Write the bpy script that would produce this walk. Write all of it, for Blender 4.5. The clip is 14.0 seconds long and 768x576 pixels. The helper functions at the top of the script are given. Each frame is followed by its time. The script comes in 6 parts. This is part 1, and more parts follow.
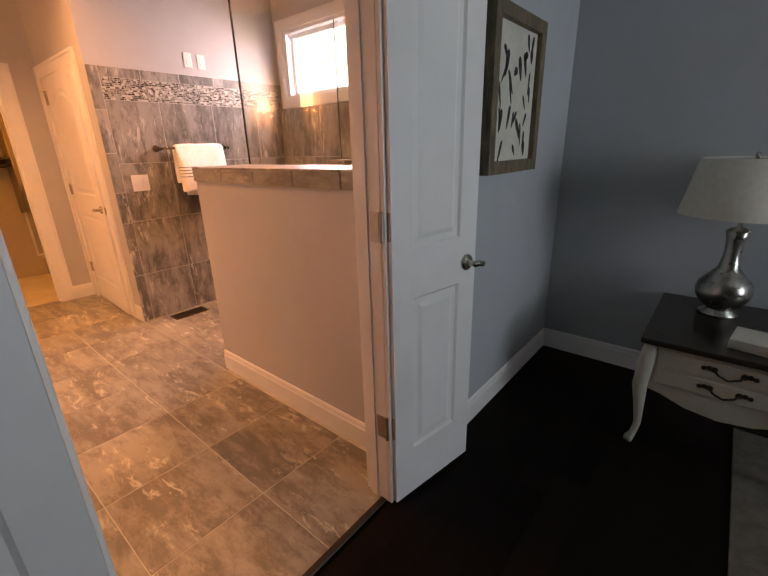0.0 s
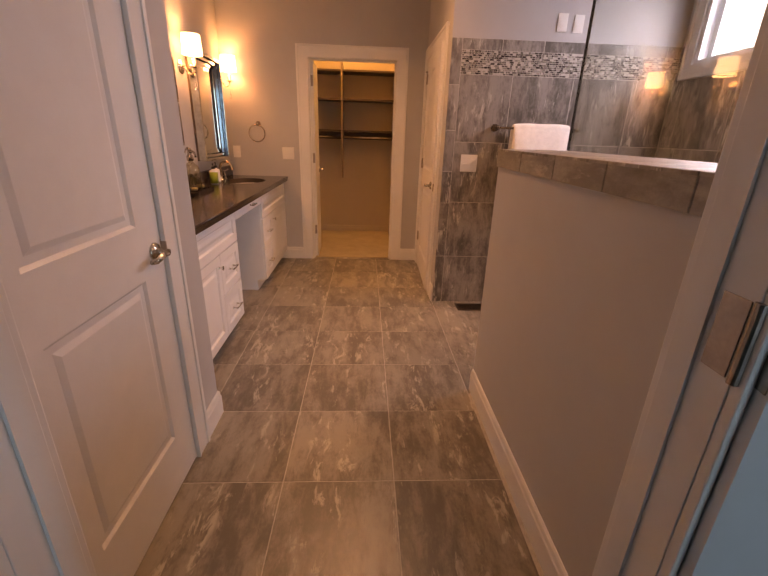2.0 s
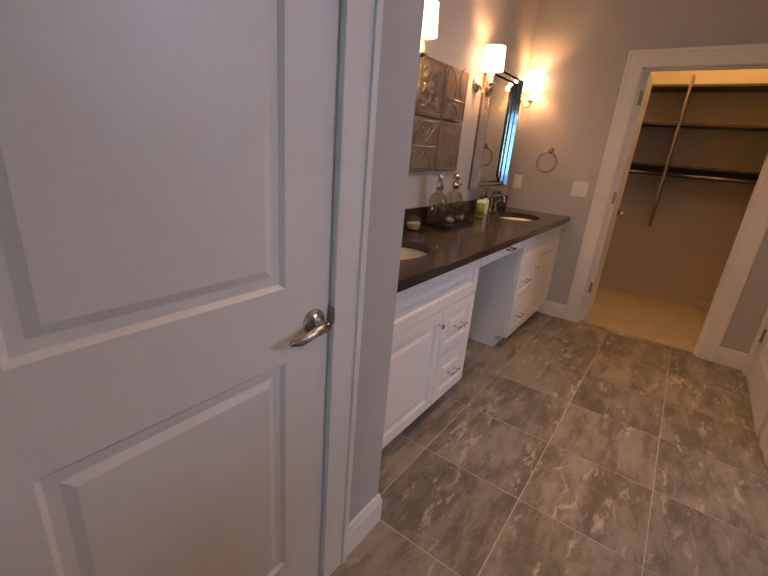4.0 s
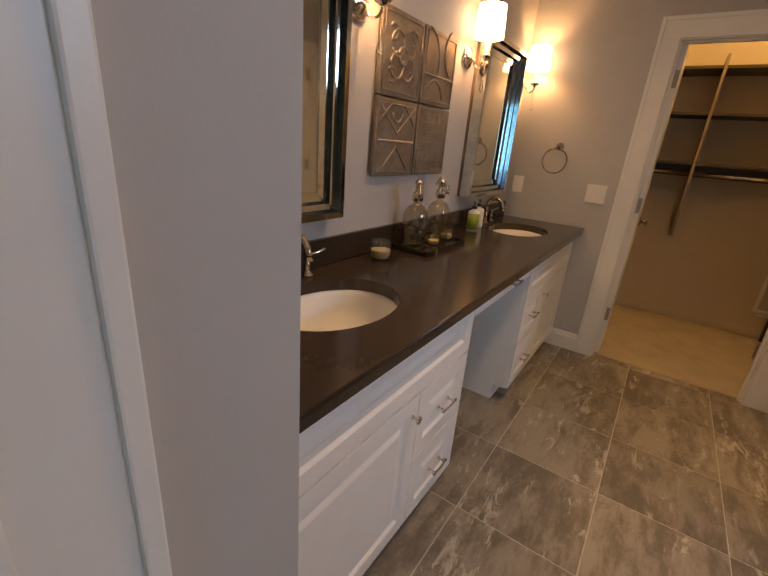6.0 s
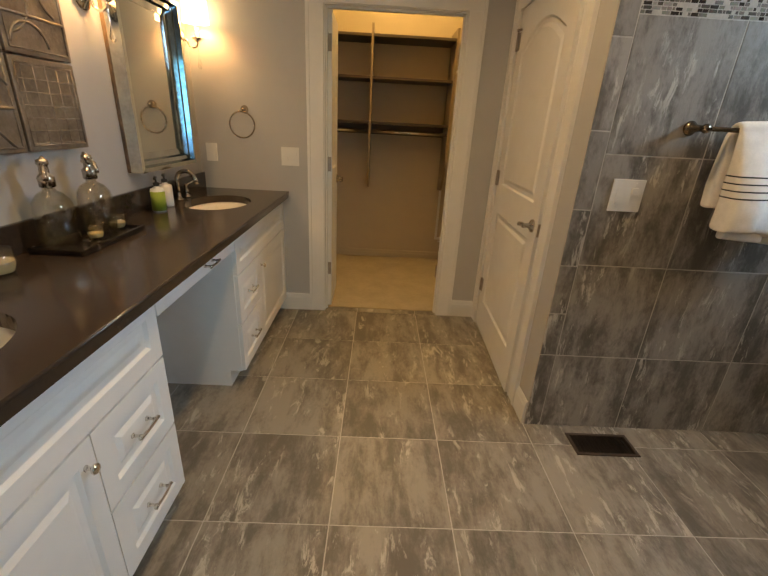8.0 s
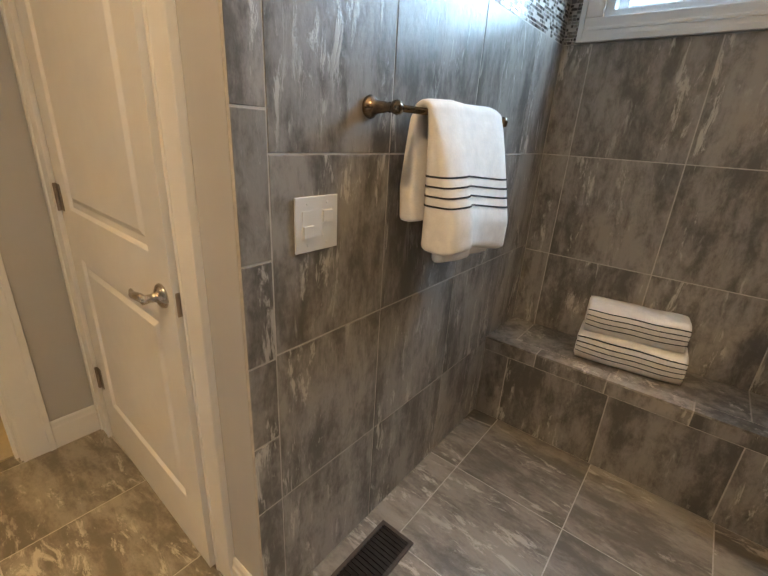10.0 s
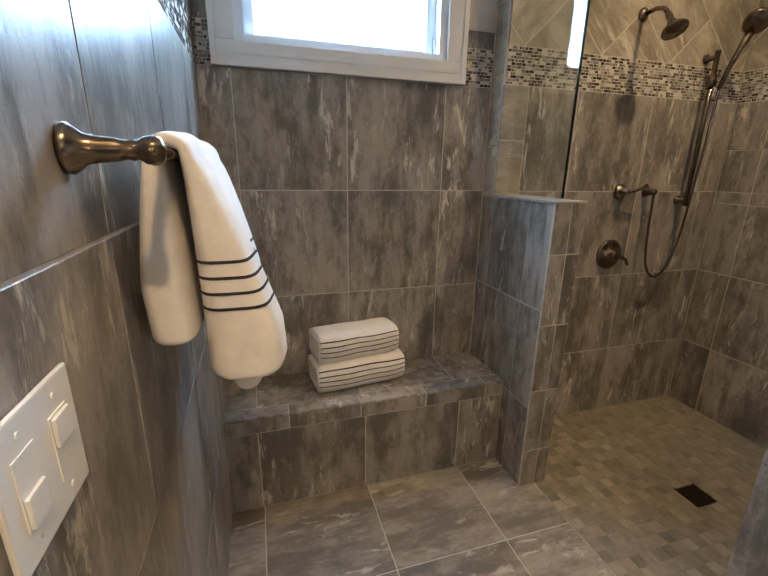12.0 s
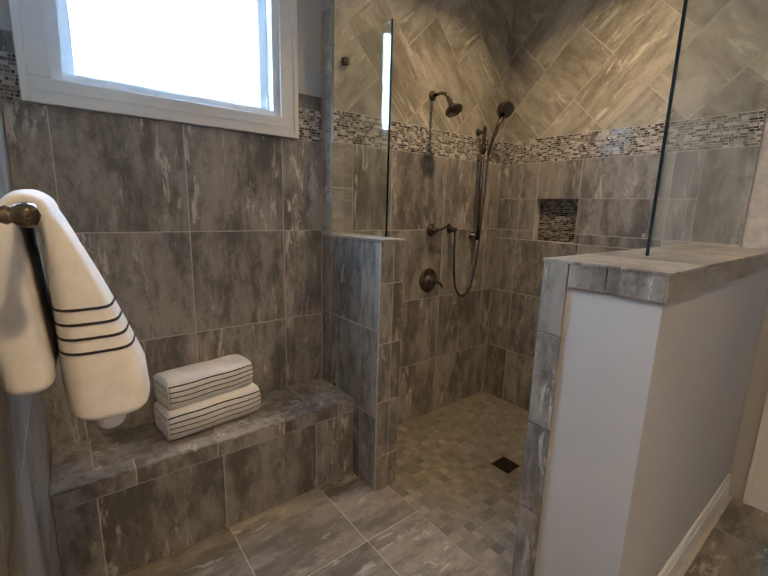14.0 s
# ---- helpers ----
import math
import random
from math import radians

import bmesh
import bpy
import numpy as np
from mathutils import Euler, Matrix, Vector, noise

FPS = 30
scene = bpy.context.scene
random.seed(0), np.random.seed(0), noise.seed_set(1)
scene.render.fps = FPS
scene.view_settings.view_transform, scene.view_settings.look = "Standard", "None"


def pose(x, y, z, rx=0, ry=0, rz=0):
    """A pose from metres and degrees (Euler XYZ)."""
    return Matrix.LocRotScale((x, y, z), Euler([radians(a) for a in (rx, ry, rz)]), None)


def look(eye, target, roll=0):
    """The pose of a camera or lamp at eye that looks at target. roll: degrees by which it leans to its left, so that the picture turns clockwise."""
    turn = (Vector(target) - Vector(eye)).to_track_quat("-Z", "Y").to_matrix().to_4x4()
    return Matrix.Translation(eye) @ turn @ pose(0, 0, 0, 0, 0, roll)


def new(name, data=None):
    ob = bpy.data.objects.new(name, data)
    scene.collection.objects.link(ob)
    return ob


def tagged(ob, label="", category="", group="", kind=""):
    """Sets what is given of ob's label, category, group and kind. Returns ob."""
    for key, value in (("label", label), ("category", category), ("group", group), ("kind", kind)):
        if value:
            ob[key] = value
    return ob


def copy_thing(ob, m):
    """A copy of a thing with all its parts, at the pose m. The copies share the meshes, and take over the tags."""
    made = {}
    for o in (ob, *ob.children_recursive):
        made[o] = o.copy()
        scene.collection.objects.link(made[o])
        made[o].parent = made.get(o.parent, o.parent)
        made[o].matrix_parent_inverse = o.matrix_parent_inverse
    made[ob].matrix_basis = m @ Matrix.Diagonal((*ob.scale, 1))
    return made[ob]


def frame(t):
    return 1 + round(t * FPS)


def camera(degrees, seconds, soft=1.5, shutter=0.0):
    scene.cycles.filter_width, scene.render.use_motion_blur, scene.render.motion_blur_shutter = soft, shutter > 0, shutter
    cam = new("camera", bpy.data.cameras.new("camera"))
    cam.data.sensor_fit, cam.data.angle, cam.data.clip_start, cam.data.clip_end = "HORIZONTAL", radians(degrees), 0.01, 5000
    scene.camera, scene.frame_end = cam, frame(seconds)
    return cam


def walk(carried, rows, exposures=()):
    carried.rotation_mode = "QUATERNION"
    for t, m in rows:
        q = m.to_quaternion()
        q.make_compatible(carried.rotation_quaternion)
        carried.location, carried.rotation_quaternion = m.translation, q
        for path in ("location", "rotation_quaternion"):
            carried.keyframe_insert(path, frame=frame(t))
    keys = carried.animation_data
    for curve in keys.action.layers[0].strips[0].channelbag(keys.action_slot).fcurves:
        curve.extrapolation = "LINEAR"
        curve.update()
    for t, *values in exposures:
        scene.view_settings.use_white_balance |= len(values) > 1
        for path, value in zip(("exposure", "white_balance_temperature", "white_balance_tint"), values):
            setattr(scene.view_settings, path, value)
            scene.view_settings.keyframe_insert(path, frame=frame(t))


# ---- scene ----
cam = camera(86.8, 14.0)
PATH = [
    (0, (0.105, 0.106, 1.413), (-1.114, 1.55, 0.76), -1.6),
    (0.5, (0.024, 0.277, 1.39), (-1.433, 1.478, 0.73), -0.6),
    (1, (-0.09, 0.46, 1.383), (-1.739, 1.379, 0.724), 0.2),
    (1.5, (-0.208, 0.626, 1.392), (-2.011, 1.167, 0.717), 0.9),
    (2, (-0.355, 0.673, 1.38), (-2.224, 0.773, 0.674), 1.8),
    (2.5, (-0.573, 0.641, 1.387), (-2.419, 0.311, 0.691), 2.0),
    (3, (-0.728, 0.662, 1.391), (-2.493, 0.003, 0.72), 2.1),
    (3.5, (-0.894, 0.683, 1.374), (-2.531, -0.253, 0.709), 3.1),
    (4, (-1.124, 0.585, 1.39), (-2.674, -0.49, 0.725), 4.8),
    (4.2, (-1.211, 0.552, 1.395), (-2.741, -0.559, 0.745), 4.9),
    (6.3, (-1.871, 0.259, 1.397), (-3.462, -0.73, 0.695), 4.8),
    (6.5, (-1.905, 0.273, 1.393), (-3.553, -0.613, 0.686), 4.8),
    (7, (-1.946, 0.345, 1.395), (-3.708, -0.251, 0.66), 3.9),
    (7.5, (-1.934, 0.395, 1.417), (-3.773, 0.136, 0.675), 3.2),
    (8, (-2.003, 0.475, 1.411), (-3.857, 0.523, 0.661), 3.2),
    (8.5, (-2.228, 0.648, 1.42), (-4.052, 1.002, 0.68), 4.0),
    (9, (-2.468, 0.768, 1.42), (-4.189, 1.495, 0.705), 3.6),
    (9.2, (-2.585, 0.779, 1.396), (-4.225, 1.666, 0.673), 3.9),
    (11.3, (-3.34, 1.062, 1.404), (-3.335, 2.958, 0.769), 0.7),
    (11.5, (-3.379, 1.1, 1.408), (-3.213, 2.997, 0.797), 0.8),
    (12, (-3.492, 1.122, 1.438), (-2.93, 2.958, 0.879), 0.9),
    (12.5, (-3.593, 1.069, 1.436), (-2.71, 2.785, 0.91), 0.8),
    (13, (-3.626, 1.015, 1.452), (-2.508, 2.598, 0.962), 1.0),
    (13.5, (-3.629, 0.982, 1.464), (-2.359, 2.465, 1.031), 1.5),
    (14, (-3.572, 0.955, 1.477), (-2.347, 2.488, 1.091), 1.6),
]
EXPOSURES = [
    (0.0, 0.76, 14900, 63), (0.8, 0.42, 14600, 63), (1.5, 0.04, 12500, 60), (2.2, -0.06, 10600, 54), (3.0, -0.22, 8500, 46), (4.2, -0.42, 7600, 37),
    (6.3, -0.44, 7700, 23), (7.2, -0.22, 7500, 13), (8.0, -0.09, 7400, 10), (9.0, 0.03, 7000, 10), (11.3, 0.48, 6500, 11), (12.5, 0.43, 6200, 11), (14.0, 0.26, 6100, 11),
]
walk(cam, [(t, look(eye, target, roll)) for t, eye, target, roll in PATH], EXPOSURES)

# ---- world and light ----
world = bpy.data.worlds.new("sky")
scene.world = world
world.use_nodes = True
wn = world.node_tree.nodes
sky = wn.new("ShaderNodeTexSky")
sky.sky_type, sky.sun_disc = "NISHITA", False
sky.sun_elevation, sky.sun_rotation = radians(40), radians(200)
world.node_tree.links.new(sky.outputs[0], wn["Background"].inputs[0])
wn["Background"].inputs[1].default_value = 0.1


def lamp(name, kind, where, power, colour, m=None, **kw):
    d = bpy.data.lights.new(name, kind)
    d.energy, d.color = power, colour
    ob = new(name, d)
    ob.matrix_world = m if m is not None else pose(*where)
    return d


WARM, SOFT, DAY = (1.0, 0.64, 0.29), (1.0, 0.70, 0.37), (0.43, 0.69, 1.0)
sun = lamp("sun", "SUN", None, 2.0, (1.0, 0.95, 0.88), look((0, 0, 9), (3.0, 7.0, 0)))
sun.angle = radians(0.6)
# daylight through the shower window
d = lamp("shower_window_daylight", "AREA", None, 29, DAY, look((-3.09, 3.18, 2.24), (-3.09, 2.32, 1.62)))
d.shape, d.size, d.size_y, d.spread = "RECTANGLE", 0.86, 0.58, radians(140)
# daylight through the bedroom window behind the start of the walk
d = lamp("bedroom_window_daylight", "AREA", None, 14, (0.23, 0.72, 0.98), look((3.40, 1.75, 1.70), (0.0, 1.55, 1.80)))
d.shape, d.size, d.size_y, d.spread = "RECTANGLE", 1.25, 1.6, radians(120)
CANS = ((-3.25, 0.58), (-1.65, 2.10))
for cx, cy in CANS:
    d = lamp("recessed_lamp", "AREA", None, 16 if cy < 1 else 11.5, SOFT, pose(cx, cy, 3.045))
    d.shape, d.size, d.spread = "DISK", 0.10, radians(130)
lamp("closet_lamp", "POINT", (-5.76, 0.55, 2.84), 32, (1.0, 0.65, 0.22)).shadow_soft_size = 0.10

# ---- materials ----
MATS = {}


def mat(name, base, rough=0.5, metal=0.0, vary=0.12, scale=6.0, stretch=(1, 1, 1), bump=0.0, bump_scale=60.0,
        second=None, coat=0.0, rand=0.0, island=False, contrast=0.5, spots=None):
    """A plain procedural surface: two scales of noise between base and second, with fine relief."""
    m = bpy.data.materials.new(name)
    m.use_nodes = True
    n, l = m.node_tree.nodes, m.node_tree.links
    b = n["Principled BSDF"]
    b.inputs["Roughness"].default_value, b.inputs["Metallic"].default_value = rough, metal
    b.inputs["Coat Weight"].default_value = coat
    geo = n.new("ShaderNodeNewGeometry")
    mp = n.new("ShaderNodeVectorMath"); mp.operation = "MULTIPLY"
    mp.inputs[1].default_value = stretch
    l.new(geo.outputs["Position"], mp.inputs[0])
    vec = mp.outputs[0]
    rnd = None
    if rand or island:
        if island:
            rnd = geo.outputs["Random Per Island"]
        else:
            oi = n.new("ShaderNodeObjectInfo"); rnd = oi.outputs["Random"]
        off = n.new("ShaderNodeVectorMath"); off.operation = "MULTIPLY"
        off.inputs[0].default_value = (37, 53, 71)
        l.new(rnd, off.inputs[1])
        add = n.new("ShaderNodeVectorMath"); add.operation = "ADD"
        l.new(vec, add.inputs[0]); l.new(off.outputs[0], add.inputs[1])
        vec = add.outputs[0]
    a = n.new("ShaderNodeTexNoise"); a.inputs["Scale"].default_value = scale
    a.inputs["Detail"].default_value, a.inputs["Roughness"].default_value = 6, 0.62
    l.new(vec, a.inputs["Vector"])
    c = n.new("ShaderNodeTexNoise"); c.inputs["Scale"].default_value = scale * 7
    c.inputs["Detail"].default_value = 4
    l.new(vec, c.inputs["Vector"])
    mix = n.new("ShaderNodeMath"); mix.operation = "MULTIPLY_ADD"
    l.new(c.outputs["Fac"], mix.inputs[0]); mix.inputs[1].default_value = 0.35
    l.new(a.outputs["Fac"], mix.inputs[2])
    ramp = n.new("ShaderNodeValToRGB")
    lo, hi = 0.675 - contrast * 0.35, 0.675 + contrast * 0.35
    ramp.color_ramp.elements[0].position, ramp.color_ramp.elements[1].position = max(0, lo), min(1, hi)
    dark = second or tuple(v * (1 - vary) for v in base)
    light = base if second else tuple(min(1, v * (1 + vary * 0.5)) for v in base)
    ramp.color_ramp.elements[0].color, ramp.color_ramp.elements[1].color = (*dark, 1), (*light, 1)
    l.new(mix.outputs[0], ramp.inputs[0])
    out = ramp.outputs[0]
    if rand:
        hv = n.new("ShaderNodeHueSaturation")
        mr = n.new("ShaderNodeMapRange")
        mr.inputs[3].default_value, mr.inputs[4].default_value = 1 - rand, 1 + rand
        l.new(rnd, mr.inputs[0]); l.new(mr.outputs[0], hv.inputs["Value"])
        l.new(out, hv.inputs["Color"]); out = hv.outputs[0]
    if spots:
        v = n.new("ShaderNodeTexNoise"); v.inputs["Scale"].default_value = spots[0]
        v.inputs["Detail"].default_value = 8
        l.new(vec, v.inputs["Vector"])
        r2 = n.new("ShaderNodeValToRGB")
        r2.color_ramp.elements[0].position, r2.color_ramp.elements[1].position = spots[1], spots[2]
        l.new(v.outputs["Fac"], r2.inputs[0])
        mc = n.new("ShaderNodeMix"); mc.data_type = "RGBA"
        l.new(r2.outputs[0], mc.inputs["Factor"]); l.new(out, mc.inputs["A"])
        mc.inputs["B"].default_value = (*spots[3], 1)
        out = mc.outputs["Result"]
    l.new(out, b.inputs["Base Color"])
    rr = n.new("ShaderNodeMapRange")
    rr.inputs[3].default_value, rr.inputs[4].default_value = max(0.02, rough - 0.08), min(1, rough + 0.08)
    l.new(a.outputs["Fac"], rr.inputs[0]); l.new(rr.outputs[0], b.inputs["Roughness"])
    if bump:
        bn = n.new("ShaderNodeTexNoise"); bn.inputs["Scale"].default_value = bump_scale
        bn.inputs["Detail"].default_value = 5
        l.new(vec, bn.inputs["Vector"])
        bp = n.new("ShaderNodeBump"); bp.inputs["Strength"].default_value = bump
        bp.inputs["Distance"].default_value = 0.004
        l.new(bn.outputs["Fac"], bp.inputs["Height"]); l.new(bp.outputs[0], b.inputs["Normal"])
    MATS[name] = m
    return m


def ramp_mat(name, stops, rough, island=True):
    """Chips coloured one by one from a stepped ramp."""
    m = bpy.data.materials.new(name)
    m.use_nodes = True
    n, l = m.node_tree.nodes, m.node_tree.links
    geo = n.new("ShaderNodeNewGeometry")
    r = n.new("ShaderNodeValToRGB"); r.color_ramp.interpolation = "CONSTANT"
    while len(r.color_ramp.elements) < len(stops):
        r.color_ramp.elements.new(0.5)
    for e, (p, c) in zip(r.color_ramp.elements, stops):
        e.position, e.color = p, (*c, 1)
    if island:
        l.new(geo.outputs["Random Per Island"], r.inputs[0])
    nz = n.new("ShaderNodeTexNoise"); nz.inputs["Scale"].default_value = 90
    l.new(geo.outputs["Position"], nz.inputs["Vector"])
    mx = n.new("ShaderNodeMix"); mx.data_type, mx.blend_type = "RGBA", "MULTIPLY"
    mx.inputs["Factor"].default_value = 0.5
    l.new(r.outputs[0], mx.inputs["A"]); l.new(nz.outputs["Color"], mx.inputs["B"])
    l.new(r.outputs[0], n["Principled BSDF"].inputs["Base Color"])
    l.new(mx.outputs["Result"], n["Principled BSDF"].inputs["Base Color"])
    n["Principled BSDF"].inputs["Roughness"].default_value = rough
    return m


def glass_mat(name, tint=(1, 1, 1), rough=0.0, ior=1.45):
    m = bpy.data.materials.new(name)
    m.use_nodes = True
    b = m.node_tree.nodes["Principled BSDF"]
    b.inputs["Base Color"].default_value = (*tint, 1)
    b.inputs["Transmission Weight"].default_value = 1
    b.inputs["Roughness"].default_value, b.inputs["IOR"].default_value = rough, ior
    return m


def thin_glass(name, tint, least=0.035):
    """Clear sheet glass: straight through, with a mirror gloss that grows at a slant."""
    m = bpy.data.materials.new(name)
    m.use_nodes = True
    n, l = m.node_tree.nodes, m.node_tree.links
    t = n.new("ShaderNodeBsdfTransparent")
    t.inputs[0].default_value = (*tint, 1)
    g = n.new("ShaderNodeBsdfGlossy")
    g.inputs["Roughness"].default_value = 0.01
    w = n.new("ShaderNodeLayerWeight")
    w.inputs[0].default_value = 0.5
    p = n.new("ShaderNodeMath"); p.operation = "POWER"
    p.inputs[1].default_value = 4.0
    f = n.new("ShaderNodeMath"); f.operation = "MULTIPLY_ADD"
    f.inputs[1].default_value, f.inputs[2].default_value = 0.42, least
    l.new(w.outputs["Facing"], p.inputs[0]); l.new(p.outputs[0], f.inputs[0])
    x = n.new("ShaderNodeMixShader")
    l.new(f.outputs[0], x.inputs[0]); l.new(t.outputs[0], x.inputs[1]); l.new(g.outputs[0], x.inputs[2])
    l.new(x.outputs[0], n["Material Output"].inputs["Surface"])
    return m


def glow_mat(name, colour, strength):
    m = bpy.data.materials.new(name)
    m.use_nodes = True
    b = m.node_tree.nodes["Principled BSDF"]
    b.inputs["Base Color"].default_value = (*colour, 1)
    b.inputs["Emission Color"].default_value = (*colour, 1)
    b.inputs["Emission Strength"].default_value = strength
    return m


def stone(name, dark, mid, pale, run, rough=0.34, rand=0.12, amount=0.55, band=0.16, spin=None, vein=(24.0, 0.30), soft=0.11):
    """Honed vein-cut stone: soft clouds, long uneven bands, dark smears and broken pale crusts along the run of the vein."""
    m = bpy.data.materials.new(name)
    m.use_nodes = True
    n, l = m.node_tree.nodes, m.node_tree.links
    b = n["Principled BSDF"]
    geo, oi = n.new("ShaderNodeNewGeometry"), n.new("ShaderNodeObjectInfo")
    off = n.new("ShaderNodeVectorMath"); off.operation = "MULTIPLY"
    off.inputs[0].default_value = (37, 53, 71)
    l.new(oi.outputs["Random"], off.inputs[1])
    base = n.new("ShaderNodeVectorMath"); base.operation = "ADD"
    l.new(off.outputs[0], base.inputs[1])
    if spin:
        # tiles laid on the slant: the vein follows one side of the tile or the other
        pick = n.new("ShaderNodeMath"); pick.operation = "GREATER_THAN"
        l.new(oi.outputs["Random"], pick.inputs[0]); pick.inputs[1].default_value = 0.5
        ang = n.new("ShaderNodeMath"); ang.operation = "MULTIPLY_ADD"
        l.new(pick.outputs[0], ang.inputs[0])
        ang.inputs[1].default_value, ang.inputs[2].default_value = math.pi / 2, math.pi / 4
        rot = n.new("ShaderNodeVectorRotate")
        rot.inputs["Axis"].default_value = spin
        l.new(ang.outputs[0], rot.inputs["Angle"]); l.new(geo.outputs["Position"], rot.inputs["Vector"])
        l.new(rot.outputs[0], base.inputs[0])
    else:
        l.new(geo.outputs["Position"], base.inputs[0])

    def noise(stretch, scale, detail, rough_, warp):
        v = n.new("ShaderNodeVectorMath"); v.operation = "MULTIPLY"
        v.inputs[1].default_value = stretch
        l.new(base.outputs[0], v.inputs[0])
        t = n.new("ShaderNodeTexNoise")
        t.inputs["Scale"].default_value, t.inputs["Detail"].default_value = scale, detail
        t.inputs["Roughness"].default_value, t.inputs["Distortion"].default_value = rough_, warp
        l.new(v.outputs[0], t.inputs["Vector"])
        return t.outputs["Fac"]

    def calc(op, a, c, clampit=False):
        q = n.new("ShaderNodeMath"); q.operation, q.use_clamp = op, clampit
        for k, x in enumerate((a, c)):
            if isinstance(x, (int, float)):
                q.inputs[k].default_value = x
            else:
                l.new(x, q.inputs[k])
        return q.outputs[0]

    def window(x, lo, hi):
        r = n.new("ShaderNodeMapRange"); r.interpolation_type = "SMOOTHSTEP"
        r.inputs[1].default_value, r.inputs[2].default_value = lo, hi
        l.new(x, r.inputs[0])
        return r.outputs[0]

    along = lambda k: tuple(k if r else 1.0 for r in run)
    cloud = noise(along(0.55), 3.6, 5, 0.62, 0.3)
    bands = noise(along(band), 8.5, 7, 0.66, 0.25)
    mottle = noise(along(0.42), 17.0, 6, 0.70, 0.35)
    grain = noise(along(0.7), 75.0, 4, 0.7, 0.0)
    tone = calc("ADD", calc("MULTIPLY", cloud, 0.34), calc("MULTIPLY", bands, 0.33))
    tone = calc("ADD", tone, calc("MULTIPLY", mottle, 0.33))
    tone = calc("ADD", tone, calc("MULTIPLY", calc("SUBTRACT", grain, 0.5), 0.10))
    tone = window(tone, 0.5 - soft, 0.5 + soft)
    mx = n.new("ShaderNodeMix"); mx.data_type = "RGBA"
    l.new(tone, mx.inputs["Factor"])
    mx.inputs["A"].default_value, mx.inputs["B"].default_value = (*dark, 1), (*mid, 1)
    streak = window(noise(along(vein[1]), vein[0], 7, 0.74, 0.5), 0.535, 0.62)
    crust = calc("MULTIPLY", streak, window(noise(along(0.25), 5.5, 4, 0.6, 0.2), 0.46, 0.57))
    m2 = n.new("ShaderNodeMix"); m2.data_type = "RGBA"
    l.new(calc("MULTIPLY", crust, amount), m2.inputs["Factor"])
    l.new(mx.outputs["Result"], m2.inputs["A"])
    m2.inputs["B"].default_value = (*pale, 1)
    hv = n.new("ShaderNodeHueSaturation")
    mr = n.new("ShaderNodeMapRange")
    mr.inputs[3].default_value, mr.inputs[4].default_value = 1 - rand, 1 + rand
    l.new(oi.outputs["Random"], mr.inputs[0]); l.new(mr.outputs[0], hv.inputs["Value"])
    l.new(m2.outputs["Result"], hv.inputs["Color"])
    l.new(hv.outputs[0], b.inputs["Base Color"])
    rr = n.new("ShaderNodeMapRange")
    rr.inputs[3].default_value, rr.inputs[4].default_value = rough - 0.09, rough + 0.14
    l.new(bands, rr.inputs[0]); l.new(rr.outputs[0], b.inputs["Roughness"])
    bp = n.new("ShaderNodeBump")
    bp.inputs["Strength"].default_value, bp.inputs["Distance"].default_value = 0.22, 0.004
    l.new(calc("ADD", grain, crust), bp.inputs["Height"]); l.new(bp.outputs[0], b.inputs["Normal"])
    MATS[name] = m
    return m


FLOOR_TILE = stone("floor_stone_tile", (0.146, 0.124, 0.101), (0.318, 0.280, 0.232), (0.52, 0.47, 0.40), (1, 0, 0), 0.30, amount=0.85, band=0.20, vein=(19.0, 0.34), soft=0.080)
WALL_TILE = stone("wall_stone_tile", (0.125, 0.112, 0.098), (0.350, 0.318, 0.286), (0.60, 0.56, 0.50), (0, 0, 1), 0.30, amount=0.88, band=0.17, vein=(23.0, 0.24), soft=0.080)
DIAG_A = stone("upper_stone_tile", (0.205, 0.182, 0.142), (0.47, 0.425, 0.348), (0.64, 0.60, 0.52), (0, 0, 1), 0.34, amount=0.8, band=0.2, spin=(0, 1, 0), vein=(17.0, 0.28))
DIAG_B = stone("upper_stone_tile_end", (0.205, 0.182, 0.142), (0.47, 0.425, 0.348), (0.64, 0.60, 0.52), (0, 0, 1), 0.34, amount=0.8, band=0.2, spin=(1, 0, 0), vein=(17.0, 0.28))
CAP_TILE = stone("trim_stone_tile", (0.20, 0.180, 0.156), (0.40, 0.366, 0.32), (0.54, 0.50, 0.44), (1, 1, 0), 0.34, amount=0.5)
PAN_TILE = mat("shower_pan_tile", (0.28, 0.245, 0.195), 0.42, scale=5.0, second=(0.13, 0.112, 0.09), contrast=0.5, rand=0.26, bump=0.15)
PAN_REST = mat("shower_pan_tile_rest", (0.28, 0.245, 0.195), 0.42, scale=5.0, second=(0.13, 0.112, 0.09), contrast=0.5, island=True, bump=0.15)
PANGROUT = mat("pan_grout", (0.24, 0.21, 0.17), 0.9, scale=20, vary=0.2, bump=0.2)
GROUT = mat("grout", (0.54, 0.495, 0.44), 0.9, scale=20, vary=0.2, bump=0.2)
MOSAIC = ramp_mat("mosaic_chips", [(0, (0.050, 0.040, 0.036)), (0.22, (0.27, 0.245, 0.21)), (0.46, (0.46, 0.43, 0.385)), (0.60, (0.16, 0.142, 0.125)),
                                   (0.76, (0.37, 0.345, 0.31)), (0.9, (0.12, 0.10, 0.09))], 0.12)
